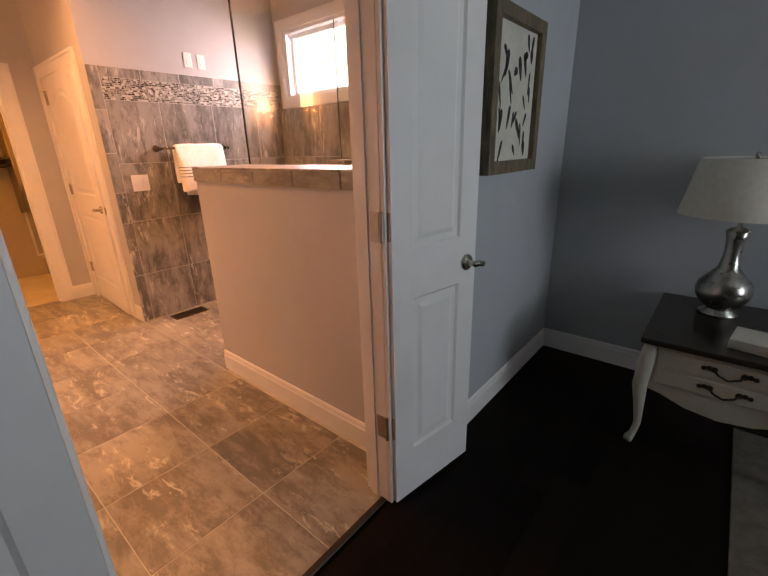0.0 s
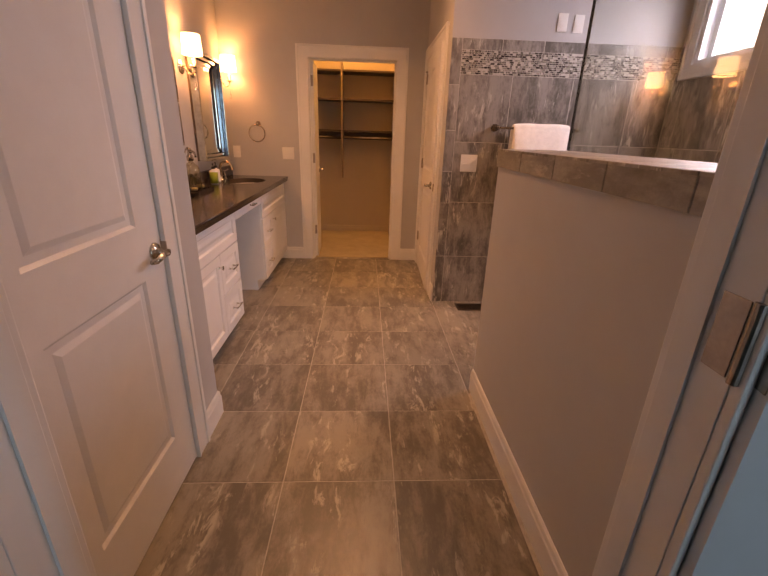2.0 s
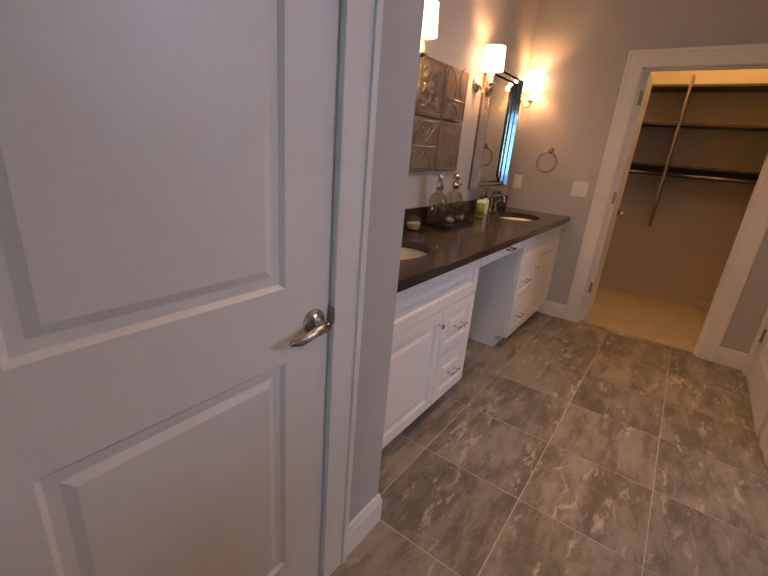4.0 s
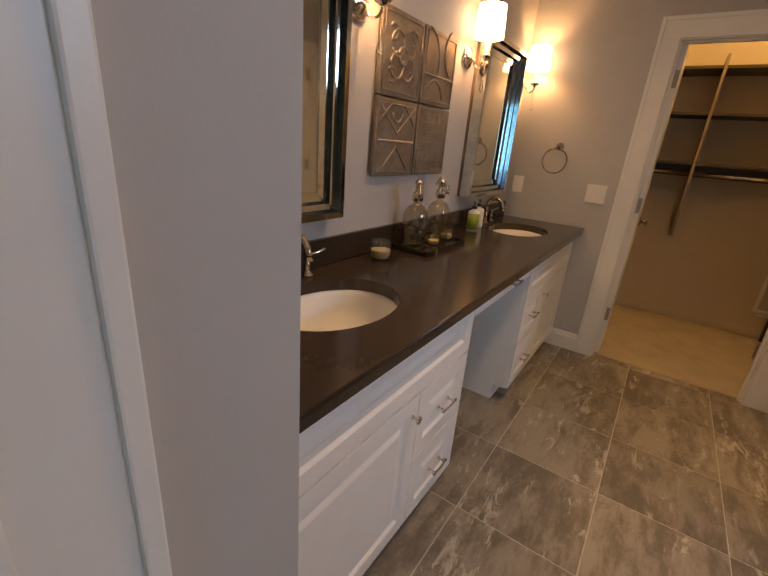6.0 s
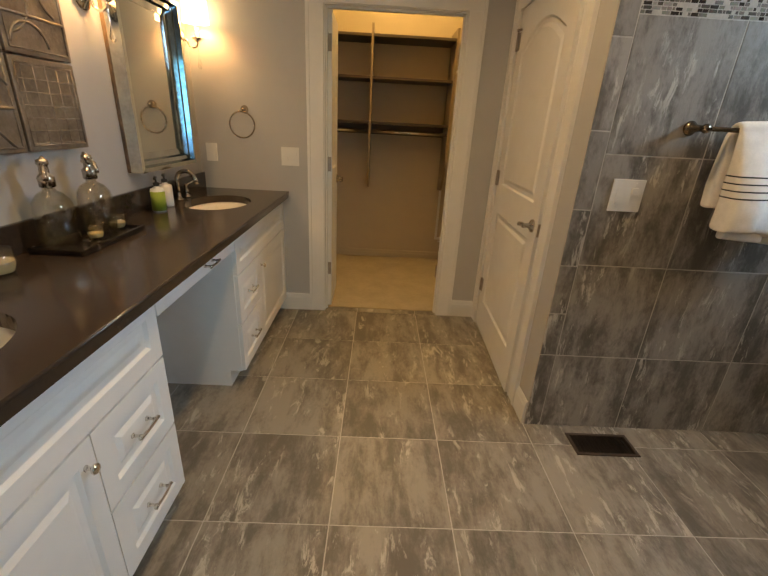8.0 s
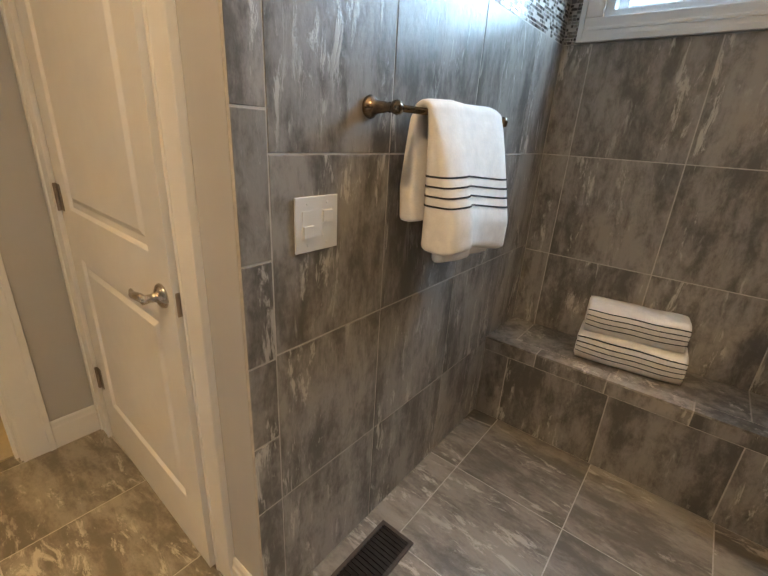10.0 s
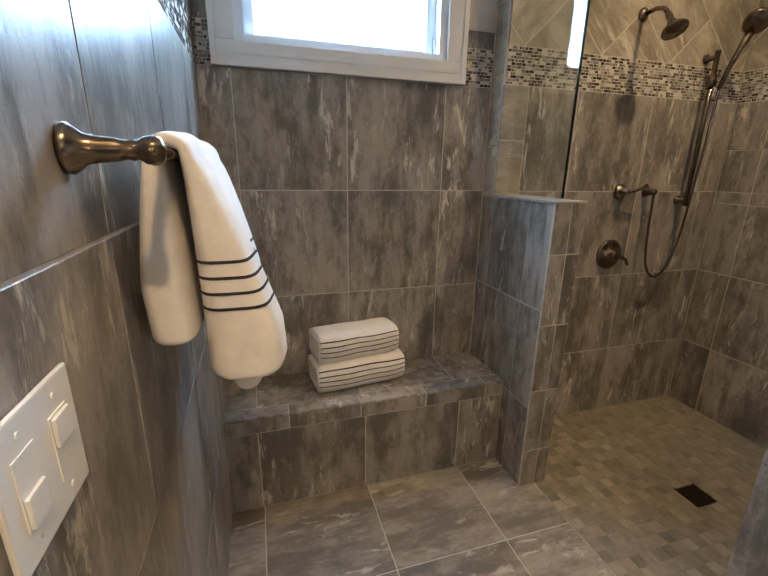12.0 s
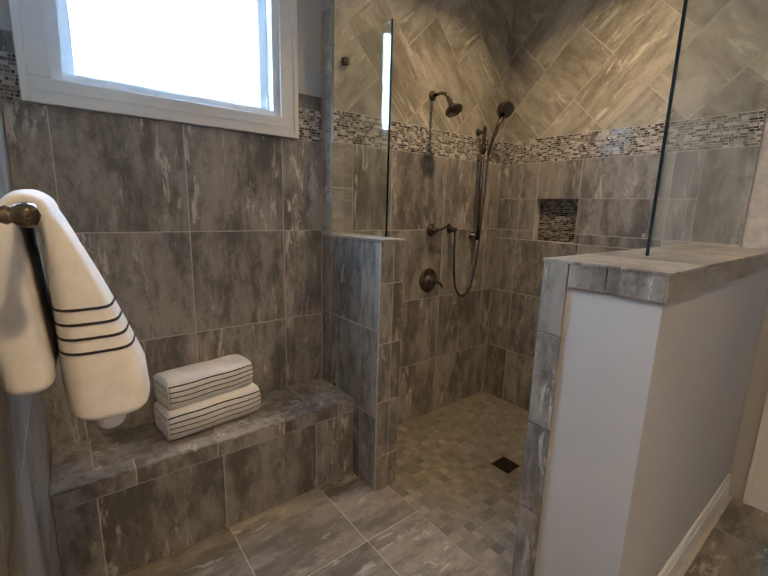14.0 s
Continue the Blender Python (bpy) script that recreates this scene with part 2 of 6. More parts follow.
PAINT = mat("grey_wall_paint", (0.50, 0.485, 0.475), 0.62, scale=1.2, vary=0.05, bump=0.06, bump_scale=220)
CEIL = mat("ceiling_paint", (0.82, 0.80, 0.77), 0.8, scale=1.2, vary=0.05, bump=0.1, bump_scale=150)
BEDPAINT = mat("blue_grey_wall_paint", (0.39, 0.43, 0.45), 0.65, scale=1.2, vary=0.06, bump=0.06, bump_scale=220)
TRIM = mat("white_trim_paint", (0.80, 0.785, 0.76), 0.36, scale=2.5, vary=0.04, bump=0.04, bump_scale=120)
DOORP = mat("white_door_paint", (0.80, 0.785, 0.765), 0.38, scale=2.0, vary=0.05, bump=0.05, bump_scale=140)
CABP = mat("white_cabinet_paint", (0.84, 0.84, 0.84), 0.34, scale=2.0, vary=0.04, bump=0.03, bump_scale=140)
COUNTER = mat("dark_quartz", (0.045, 0.032, 0.025), 0.16, scale=70, vary=0.3, second=(0.038, 0.027, 0.021))
CERAMIC = mat("white_ceramic", (0.86, 0.84, 0.80), 0.07, scale=3, vary=0.03)
BRONZE = mat("oil_rubbed_bronze", (0.20, 0.155, 0.12), 0.24, 1.0, scale=12, vary=0.35)
NICKEL = mat("brushed_nickel", (0.52, 0.48, 0.43), 0.26, 1.0, scale=20, vary=0.12)
CHROME = mat("polished_nickel", (0.78, 0.74, 0.68), 0.10, 1.0, scale=20, vary=0.08)
WARMNI = mat("warm_nickel", (0.52, 0.43, 0.34), 0.16, 1.0, scale=14, vary=0.15)
BRASS = mat("dark_brass", (0.235, 0.178, 0.125), 0.20, 1.0, scale=14, vary=0.3)
HINGE = mat("hinge_metal", (0.40, 0.34, 0.29), 0.36, 1.0, scale=20, vary=0.2)
PEWTER = mat("pewter", (0.42, 0.40, 0.37), 0.28, 1.0, scale=10, vary=0.25)
VENTP = mat("brown_vent_enamel", (0.062, 0.040, 0.026), 0.42, scale=20, vary=0.3)
BLACKM = mat("dark_drain_metal", (0.045, 0.030, 0.021), 0.4, 0.8, scale=20, vary=0.3)
MIRROR = mat("mirror_glass", (0.76, 0.75, 0.68), 0.015, 1.0, scale=2, vary=0.01)
MIRROR.node_tree.nodes["Principled BSDF"].inputs["Roughness"].default_value = 0.01
ANTIQUE = mat("antique_mirror", (0.70, 0.70, 0.64), 0.045, 1.0, scale=9, vary=0.22)
# tint darkened and blued so the window mirrored in the steep strips looks dimmer
BEVEL = mat("dimmed_mirror_strip", (0.27, 0.35, 0.41), 0.05, 1.0, scale=30, vary=0.35)
TIN = mat("pressed_tin", (0.33, 0.29, 0.245), 0.48, 0.55, scale=11, second=(0.17, 0.135, 0.108), contrast=0.6, bump=0.3, bump_scale=90)
CARPET = mat("tan_carpet", (0.47, 0.39, 0.27), 1.0, scale=5, vary=0.12, bump=0.5, bump_scale=800)
CLOSETP = mat("closet_tan_paint", (0.56, 0.47, 0.345), 0.7, scale=1.2, vary=0.05, bump=0.06, bump_scale=220)
SHELF = mat("brown_shelf_board", (0.085, 0.062, 0.042), 0.55, scale=5, vary=0.2)
UPRIGHT = mat("tan_upright_board", (0.30, 0.235, 0.165), 0.55, scale=5, vary=0.12)
TOWEL = mat("white_terry", (0.86, 0.82, 0.77), 1.0, scale=25, vary=0.08, bump=0.3, bump_scale=900)
STRIPE = mat("charcoal_stripe", (0.045, 0.042, 0.045), 1.0, scale=60, vary=0.3, bump=0.6, bump_scale=300)
WOODFL = mat("dark_wood_floor", (0.009, 0.005, 0.004), 0.5, scale=3, stretch=(1.2, 14, 1), second=(0.006, 0.004, 0.0035), rand=0.3, bump=0.1)
WOODFL.node_tree.nodes["Principled BSDF"].inputs["Specular IOR Level"].default_value = 0.06
DARKTOP = mat("dark_stained_wood", (0.030, 0.018, 0.014), 0.30, scale=3, stretch=(1.5, 12, 6), vary=0.4)
CREAM = mat("cream_paint", (0.50, 0.465, 0.39), 0.45, scale=4, vary=0.10, bump=0.08)
LINEN = mat("linen_shade", (0.70, 0.66, 0.58), 0.9, scale=40, vary=0.08, bump=0.4, bump_scale=300)
RUG = mat("beige_rug", (0.13, 0.105, 0.085), 1.0, scale=14, vary=0.3, bump=1.0, bump_scale=250)
PLATE = mat("white_plastic", (0.82, 0.80, 0.76), 0.30, scale=3, vary=0.03)
PVC = mat("white_window_vinyl", (0.84, 0.86, 0.88), 0.34, scale=3, vary=0.03)
GREEN = mat("green_label", (0.26, 0.34, 0.035), 0.4, scale=20, vary=0.2)
BLACKP = mat("black_plastic", (0.02, 0.018, 0.017), 0.35, scale=20, vary=0.3)
TRAYM = mat("black_tray", (0.018, 0.014, 0.012), 0.25, scale=20, vary=0.3)
WAX = mat("cream_wax", (0.72, 0.63, 0.42), 0.5, scale=10, vary=0.1)
FRAMEW = mat("weathered_wood", (0.27, 0.165, 0.095), 0.6, scale=6, stretch=(6, 6, 1.2), second=(0.06, 0.045, 0.035), contrast=0.5, bump=0.4, bump_scale=80)
BARK = mat("pale_panel", (0.62, 0.58, 0.50), 0.7, scale=5, vary=0.15, bump=0.2)
ETCH = mat("dark_cutout", (0.035, 0.03, 0.028), 0.8, scale=10, vary=0.3)
TISSUEBOX = mat("taupe_box", (0.20, 0.17, 0.14), 0.35, scale=4, vary=0.1)
TISSUE = mat("tissue_paper", (0.84, 0.84, 0.82), 0.9, scale=10, vary=0.05)
BOOK = mat("pale_paper_box", (0.52, 0.48, 0.42), 0.7, scale=10, vary=0.12)
CLEAR = thin_glass("clear_glass", (0.96, 0.97, 0.96))
SHOWERGLASS = thin_glass("shower_glass", (0.955, 0.982, 0.97), 0.06)
GLASSEDGE = mat("dark_glass_edge", (0.006, 0.012, 0.012), 0.2, scale=8, vary=0.3)
BOTTLE = thin_glass("bottle_glass", (0.90, 0.88, 0.82), 0.10)
CRYSTAL = glass_mat("crystal", (0.98, 0.98, 0.97), ior=1.5)
SHADE = glow_mat("lit_shade", (1.0, 0.70, 0.37), 10.0)
DIFF = glow_mat("lit_diffuser", (1.0, 0.82, 0.58), 5.0)
SKYGLOW = glow_mat("bright_sky", (0.70, 0.90, 1.0), 3.2)
GARDEN = glow_mat("blue_daylight_outside", (0.30, 0.62, 1.0), 2.2)
# emission in the closet pane stands in for blue light of unknown source
GLOW_BLUE = glow_mat("glowing_blue_pane", (0.22, 0.48, 0.95), 1.0)


# ---- builders ----
def thing(name, where=(0, 0, 0), label="", category="", group="", kind="", rz=0.0):
    ob = new(name)
    ob.matrix_world = pose(*where, 0, 0, rz)
    return tagged(ob, label, category, group, kind)


def part(name, bm, material, parent=None, label="", smooth=False, at=None):
    me = bpy.data.meshes.new(name)
    bmesh.ops.recalc_face_normals(bm, faces=bm.faces)
    bm.to_mesh(me)
    bm.free()
    me.materials.append(material)
    if smooth:
        for p in me.polygons:
            p.use_smooth = True
    ob = new(name, me)
    ob.parent = parent
    if at is not None:
        ob.matrix_basis = at
    return tagged(ob, label)


def cube(bm, x0, x1, y0, y1, z0, z1, bevel=0.0):
    g = bmesh.ops.create_cube(bm, size=1, matrix=Matrix.Translation(((x0 + x1) / 2, (y0 + y1) / 2, (z0 + z1) / 2))
                              @ Matrix.Diagonal((abs(x1 - x0), abs(y1 - y0), abs(z1 - z0), 1)))
    if bevel:
        es = {e for v in g["verts"] for e in v.link_edges}
        bmesh.ops.bevel(bm, geom=list(es), offset=bevel, segments=2, profile=0.6, affect="EDGES")
    return bm


def box(x0, x1, y0, y1, z0, z1, bevel=0.0):
    return cube(bmesh.new(), x0, x1, y0, y1, z0, z1, bevel)


def boxes(*items, bevel=0.0):
    bm = bmesh.new()
    for b in items:
        cube(bm, *b, bevel)
    return bm


def lathe(profile, segs=24, m=None, bm=None, sx=1.0, sy=1.0):
    """A turned shape: profile of (radius, height) about z."""
    bm = bm or bmesh.new()
    m = m or Matrix.Identity(4)
    rings = []
    for r, z in profile:
        if r < 1e-5:
            rings.append([bm.verts.new(m @ Vector((0, 0, z)))])
        else:
            rings.append([bm.verts.new(m @ Vector((sx * r * math.cos(a), sy * r * math.sin(a), z)))
                          for a in (2 * math.pi * k / segs for k in range(segs))])
    for a, b in zip(rings, rings[1:]):
        for k in range(segs):
            q = (k + 1) % segs
            if len(a) == 1 and len(b) == 1:
                continue
            if len(a) == 1:
                bm.faces.new((a[0], b[k], b[q]))
            elif len(b) == 1:
                bm.faces.new((a[k], a[q], b[0]))
            else:
                bm.faces.new((a[k], a[q], b[q], b[k]))
    return bm


def tube(points, radius, segs=10, bm=None, flat=1.0):
    """A round bar along points; radius may be a list."""
    bm = bm or bmesh.new()
    pts = [Vector(p) for p in points]
    rad = radius if isinstance(radius, (list, tuple)) else [radius] * len(pts)
    rings = []
    ref = Vector((0, 0, 1))
    for i, p in enumerate(pts):
        d = (pts[min(i + 1, len(pts) - 1)] - pts[max(i - 1, 0)]).normalized()
        if abs(d.dot(ref)) > 0.95:
            ref = Vector((1, 0, 0)) if abs(d.x) < 0.9 else Vector((0, 1, 0))
        u = d.cross(ref).normalized()
        w = u.cross(d).normalized()
        ref = w
        rings.append([bm.verts.new(p + rad[i] * (u * math.cos(a) + w * flat * math.sin(a))) for a in (2 * math.pi * k / segs for k in range(segs))])
    for a, b in zip(rings, rings[1:]):
        for k in range(segs):
            bm.faces.new((a[k], a[(k + 1) % segs], b[(k + 1) % segs], b[k]))
    bm.faces.new(rings[0][::-1])
    bm.faces.new(rings[-1])
    return bm


def arc(c, r, a0, a1, n, plane="xz"):
    out = []
    for k in range(n + 1):
        a = radians(a0 + (a1 - a0) * k / n)
        u, v = r * math.cos(a), r * math.sin(a)
        out.append((c[0] + u, c[1], c[2] + v) if plane == "xz" else (c[0], c[1] + u, c[2] + v) if plane == "yz" else (c[0] + u, c[1] + v, c[2]))
    return out


def prism(poly, y0, y1, bm=None):
    """A flat outline of (x, z) given depth along y."""
    bm = bm or bmesh.new()
    a = [bm.verts.new((x, y0, z)) for x, z in poly]
    b = [bm.verts.new((x, y1, z)) for x, z in poly]
    bm.faces.new(a)
    bm.faces.new(b[::-1])
    for k in range(len(poly)):
        q = (k + 1) % len(poly)
        bm.faces.new((a[k], b[k], b[q], a[q]))
    return bm


def panel_face(bm, w, h, panels, y, sgn, dip=0.009):
    """One face of a panelled leaf: panels are (x0, x1, z0, z1, rise), rise > 0 for an arched head."""
    def outline(x0, x1, z0, z1, rise, d):
        pts = [(x0 + d, z0 + d), (x1 - d, z0 + d)]
        n = 14 if rise else 1
        for k in range(n + 1):
            f = k / n
            pts.append((x1 - d + (x0 - x1 + 2 * d) * f, z1 - d + rise * (math.sin(math.pi * f) if rise else 0)))
        return pts

    def ring(pts, depth):
        return [bm.verts.new((x, y + sgn * depth, z)) for x, z in pts]
    xs0, xs1 = panels[0][0], panels[0][1]
    v = lambda x, z: bm.verts.new((x, y, z))
    bm.faces.new((v(0, 0), v(xs0, 0), v(xs0, h), v(0, h)))
    bm.faces.new((v(xs1, 0), v(w, 0), v(w, h), v(xs1, h)))
    z = 0
    for (x0, x1, z0, z1, rise) in panels:
        bm.faces.new((v(x0, z), v(x1, z), v(x1, z0), v(x0, z0)))
        z = z1
        o = [ring(outline(x0, x1, z0, z1, rise, d), q) for d, q in ((0, 0), (0.010, dip), (0.030, dip), (0.048, dip * 0.25))]
        for a, b in zip(o, o[1:]):
            for k in range(len(a)):
                q = (k + 1) % len(a)
                bm.faces.new((a[k], a[q], b[q], b[k]))
        bm.faces.new(o[-1])
        if rise:
            top = outline(x0, x1, z0, z1, rise, 0)[2:]
            for (xa, za), (xb, zb) in zip(top, top[1:]):
                bm.faces.new((v(xa, za), v(xb, zb), v(xb, z1 + rise), v(xa, z1 + rise)))
            z = z1 + rise
    bm.faces.new((v(xs0, z), v(xs1, z), v(xs1, h), v(xs0, h)))


def leaf(w, h, t, panels, both=True):
    """A moulded leaf from x 0 to w, z 0 to h, y -t/2 to t/2; its show face looks to -y."""
    bm = bmesh.new()
    panel_face(bm, w, h, panels, -t / 2, 1)
    if both:
        panel_face(bm, w, h, panels, t / 2, -1)
    else:
        bm.faces.new([bm.verts.new(p) for p in ((0, t / 2, 0), (w, t / 2, 0), (w, t / 2, h), (0, t / 2, h))])
    for a, b in (((0, 0), (w, 0)), ((w, 0), (w, h)), ((w, h), (0, h)), ((0, h), (0, 0))):
        bm.faces.new([bm.verts.new(p) for p in ((a[0], -t / 2, a[1]), (b[0], -t / 2, b[1]), (b[0], t / 2, b[1]), (a[0], t / 2, a[1]))])
    bmesh.ops.remove_doubles(bm, verts=bm.verts, dist=0.0002)
    return bm


def lever(parent, x, z, y, out, way, metal=NICKEL, long=1.0):
    """A lever with its rose; out is -1 or 1 along y, way is -1 or 1 along x."""
    h = part("lever_handle", lathe([(0, 0), (0.033, 0), (0.034, 0.003), (0.031, 0.009), (0.023, 0.014), (0.013, 0.018), (0.011, 0.030), (0.012, 0.052), (0, 0.056)], 24,
                                   pose(x, y, z, 90 if out < 0 else -90)), metal, parent, "satin metal lever handle", True)
    o = out * 0.046
    part("lever", tube([(x, y + o, z), (x + way * 0.02, y + o * 1.02, z + 0.001), (x + way * 0.05 * long, y + o * 1.05, z - 0.003),
                        (x + way * 0.08 * long, y + o, z - 0.010), (x + way * 0.105 * long, y + o * 0.86, z - 0.008)], [0.010, 0.0095, 0.009, 0.008, 0.006], 10, flat=1.3),
         metal, h, "", True)


def hinge(parent, x, y, z, way=1, m=None):
    bm = boxes((x, x + way * 0.036, y - 0.0015, y + 0.0015, z - 0.048, z + 0.048))
    lathe([(0, -0.05), (0.0062, -0.05), (0.0062, 0.05), (0, 0.05)], 10, pose(x, y - 0.006, z), bm)
    return part("hinge", bm, HINGE, parent, "bronzed butt hinge")


def casing(name, x0, x1, z1, y, out, label, width=0.114, parent=None, sides=(True, True)):
    """Door casing round an opening in a wall that faces out along y: stepped profile boards."""
    th = thing(name, (0, 0, 0), label, "door casing", kind="structure") if parent is None else parent
    o = out
    for ok, a, b in ((sides[0], x0 - width, x0), (sides[1], x1, x1 + width)):
        if ok:
            s = -1 if a < x0 - 1e-6 else 1
            inner = b if s < 0 else a
            outer = a if s < 0 else b
            lo, hi = sorted((outer, inner))
            bm = boxes((lo + 0.001, hi - 0.001, min(y, y + o * 0.014), max(y, y + o * 0.014), 0.0005, z1))
            e0, e1 = sorted((outer, outer - s * 0.022))
            cube(bm, e0, e1, min(y, y + o * 0.021), max(y, y + o * 0.021), 0, z1 + width, 0.003)
            e0, e1 = sorted((inner, inner + s * 0.012))
            cube(bm, e0, e1, min(y, y + o * 0.018), max(y, y + o * 0.018), 0, z1, 0.003)
            part("side_board", bm, TRIM, th)
    xa, xb = (x0 - width if sides[0] else x0), (x1 + width if sides[1] else x1)
    bm = boxes((xa + 0.023, xb - 0.023, min(y, y + o * 0.0145), max(y, y + o * 0.0145), z1 + 0.0005, z1 + width - 0.001))
    cube(bm, xa + 0.0225, xb - 0.0225, min(y, y + o * 0.0215), max(y, y + o * 0.0215), z1 + width - 0.022, z1 + width, 0.003)
    part("head_board", bm, TRIM, th)
    return th


def baseboard(name, pts, label, h=0.135, t=0.014, material=None):
    """Skirting along a run of (x, y) corners; its room side lies to the left of the run."""
    bm = bmesh.new()
    prof = [(0, 0), (t, 0), (t, h - 0.035), (t * 0.75, h - 0.028), (t * 0.65, h - 0.008), (t * 0.3, h), (0, h)]
    P = [Vector(p) for p in pts]
    rings = []
    for i, p in enumerate(P):
        d0 = (P[i] - P[i - 1]).normalized() if i else (P[1] - P[0]).normalized()
        d1 = (P[i + 1] - P[i]).normalized() if i < len(P) - 1 else d0
        n0, n1 = Vector((-d0.y, d0.x)), Vector((-d1.y, d1.x))
        n = (n0 + n1) / max(0.3, 1 + n0.dot(n1))
        rings.append([bm.verts.new((p.x + n.x * a, p.y + n.y * a, b)) for a, b in prof])
    for a, b in zip(rings, rings[1:]):
        for k in range(len(prof)):
            q = (k + 1) % len(prof)
            bm.faces.new((a[k], a[q], b[q], b[k]))
    bm.faces.new(rings[0])
    bm.faces.new(rings[-1][::-1])
    ob = part(name, bm, material or TRIM)
    return tagged(ob, label, "baseboard", kind="structure")


def clip(poly, u0, u1, v0, v1):
    for ax, lim, s in ((0, u0, 1), (0, u1, -1), (1, v0, 1), (1, v1, -1)):
        out = []
        for k, a in enumerate(poly):
            b = poly[(k + 1) % len(poly)]
            ia, ib = s * (a[ax] - lim) >= 0, s * (b[ax] - lim) >= 0
            if ia:
                out.append(a)
            if ia != ib:
                f = (lim - a[ax]) / (b[ax] - a[ax])
                out.append((a[0] + f * (b[0] - a[0]), a[1] + f * (b[1] - a[1])))
        poly = out
        if len(poly) < 3:
            return []
    return poly


def slab(bm, poly, P, depth=0.009, edge=0.0016):
    """A tile from an outline in the plane P(u, v, n) -> place."""
    cu = sum(p[0] for p in poly) / len(poly)
    cv = sum(p[1] for p in poly) / len(poly)
    def shrink(e):
        out = []
        for u, v in poly:
            d = math.hypot(u - cu, v - cv) or 1
            f = max(0.2, 1 - e * 1.35 / d)
            out.append((cu + (u - cu) * f, cv + (v - cv) * f))
        return out
    r0 = [bm.verts.new(P(u, v, 0)) for u, v in poly]
    r1 = [bm.verts.new(P(u, v, depth - edge)) for u, v in poly]
    r2 = [bm.verts.new(P(u, v, depth)) for u, v in shrink(edge)]
    for a, b in ((r0, r1), (r1, r2)):
        for k in range(len(poly)):
            q = (k + 1) % len(poly)
            bm.faces.new((a[k], a[q], b[q], b[k]))
    bm.faces.new(r2)
    return bm


def rect(u0, u1, v0, v1, gap=0.0025):
    return [(u0 + gap, v0 + gap), (u1 - gap, v0 + gap), (u1 - gap, v1 - gap), (u0 + gap, v1 - gap)]


def lay(parent, polys, P, material, name="tile"):
    for poly in polys:
        if len(poly) > 2:
            part(name, slab(bmesh.new(), poly, P), material, parent)


def chips(rnd, u0, u1, v0, v1, P, row=0.0126, lo=0.012, hi=0.032):
    """A band of small glass and stone chips of mixed length."""
    bm = bmesh.new()
    n = max(1, round((v1 - v0) / row))
    rh = (v1 - v0) / n
    for k in range(n):
        u = u0 - rnd.uniform(0, hi)
        while u < u1:
            w = rnd.choice((lo, lo * 1.5, (lo + hi) / 2, hi * 0.85, hi))
            a, b = max(u, u0), min(u + w, u1)
            if b - a > 0.006:
                slab(bm, rect(a, b, v0 + k * rh, v0 + (k + 1) * rh, 0.0011), P, 0.0085 + rnd.uniform(-0.001, 0.001), 0.001)
            u += w
    return bm


# ---- structure ----
CH = 3.05
XC, XE, YV, YL, YN = -4.97, -0.86, -0.775, -0.065, 3.012   # closet wall, bedroom wall, vanity wall, linen wall, window wall
DOOR_H = 2.09


def wall(name, label, material, *items):
    return tagged(part(name, boxes(*items), material), label, "wall", kind="structure")


wall("wall_closet_side", "grey painted wall with the closet doorway", PAINT,
     (XC - 0.12, XC, YV - 0.12, 0.075, 0, CH), (XC - 0.12, XC, 0.99, 1.285, 0, CH), (XC - 0.12, XC, 0.075, 0.99, DOOR_H, CH))
wall("wall_vanity", "grey painted wall behind the vanity", PAINT, (XC, -2.135, YV - 0.12, YV, 0, CH))
wall("wall_linen", "grey painted wall round the linen closet door", PAINT,
     (-2.135, -1.840, YL - 0.11, YL, 0, CH), (-1.060, XE, YL - 0.11, YL, 0, CH), (-1.840, -1.060, YL - 0.11, YL, DOOR_H, CH))
wall("wall_vanity_end", "grey painted return wall beside the vanity", PAINT, (-2.135, -2.025, YV - 0.12, YL - 0.11, 0, CH))
wall("wall_linen_back", "grey painted back wall of the linen closet", PAINT, (-2.025, XE, -0.70, -0.60, 0, CH))
wall("wall_water_closet", "grey painted wall round the water closet door", PAINT,
     (XC - 0.12, -4.875, 1.285, 1.40, 0, CH), (-3.93, -3.70, 1.285, 1.40, 0, CH), (-4.875, -3.93, 1.285, 1.40, DOOR_H, CH),
     (-4.97, -3.82, 1.75, 1.80, 0, CH))
wall_towel = wall("wall_towel", "grey painted wall, tiled below with a towel bar", PAINT, (-3.82, -3.70, 1.40, YN + 0.14, 0, CH))
wall_window = wall("wall_window", "tiled and painted wall with a high window", PAINT,
                   (-3.70, -3.54, YN, YN + 0.14, 0, CH), (-2.64, -2.40, YN, YN + 0.14, 0, CH), (-3.54, -2.64, YN, YN + 0.14, 0, 1.912),
                   (-3.54, -2.64, YN, YN + 0.14, 2.51, CH))
wall_plumbing = wall("wall_plumbing", "stone tiled shower wall with the valves", GROUT, (-2.39, -0.94, 2.905, YN + 0.14, 0, CH))
wall_shower_back = wall("wall_shower_back", "stone tiled shower wall with a niche", GROUT,
                        (-0.92, XE, 1.31, 2.28, 0, CH), (-0.92, XE, 2.58, YN + 0.14, 0, CH), (-0.92, XE, 2.28, 2.58, 0, 1.28), (-0.92, XE, 2.28, 2.58, 1.57, CH),
                        (-0.862, XE, 2.28, 2.58, 1.28, 1.57))
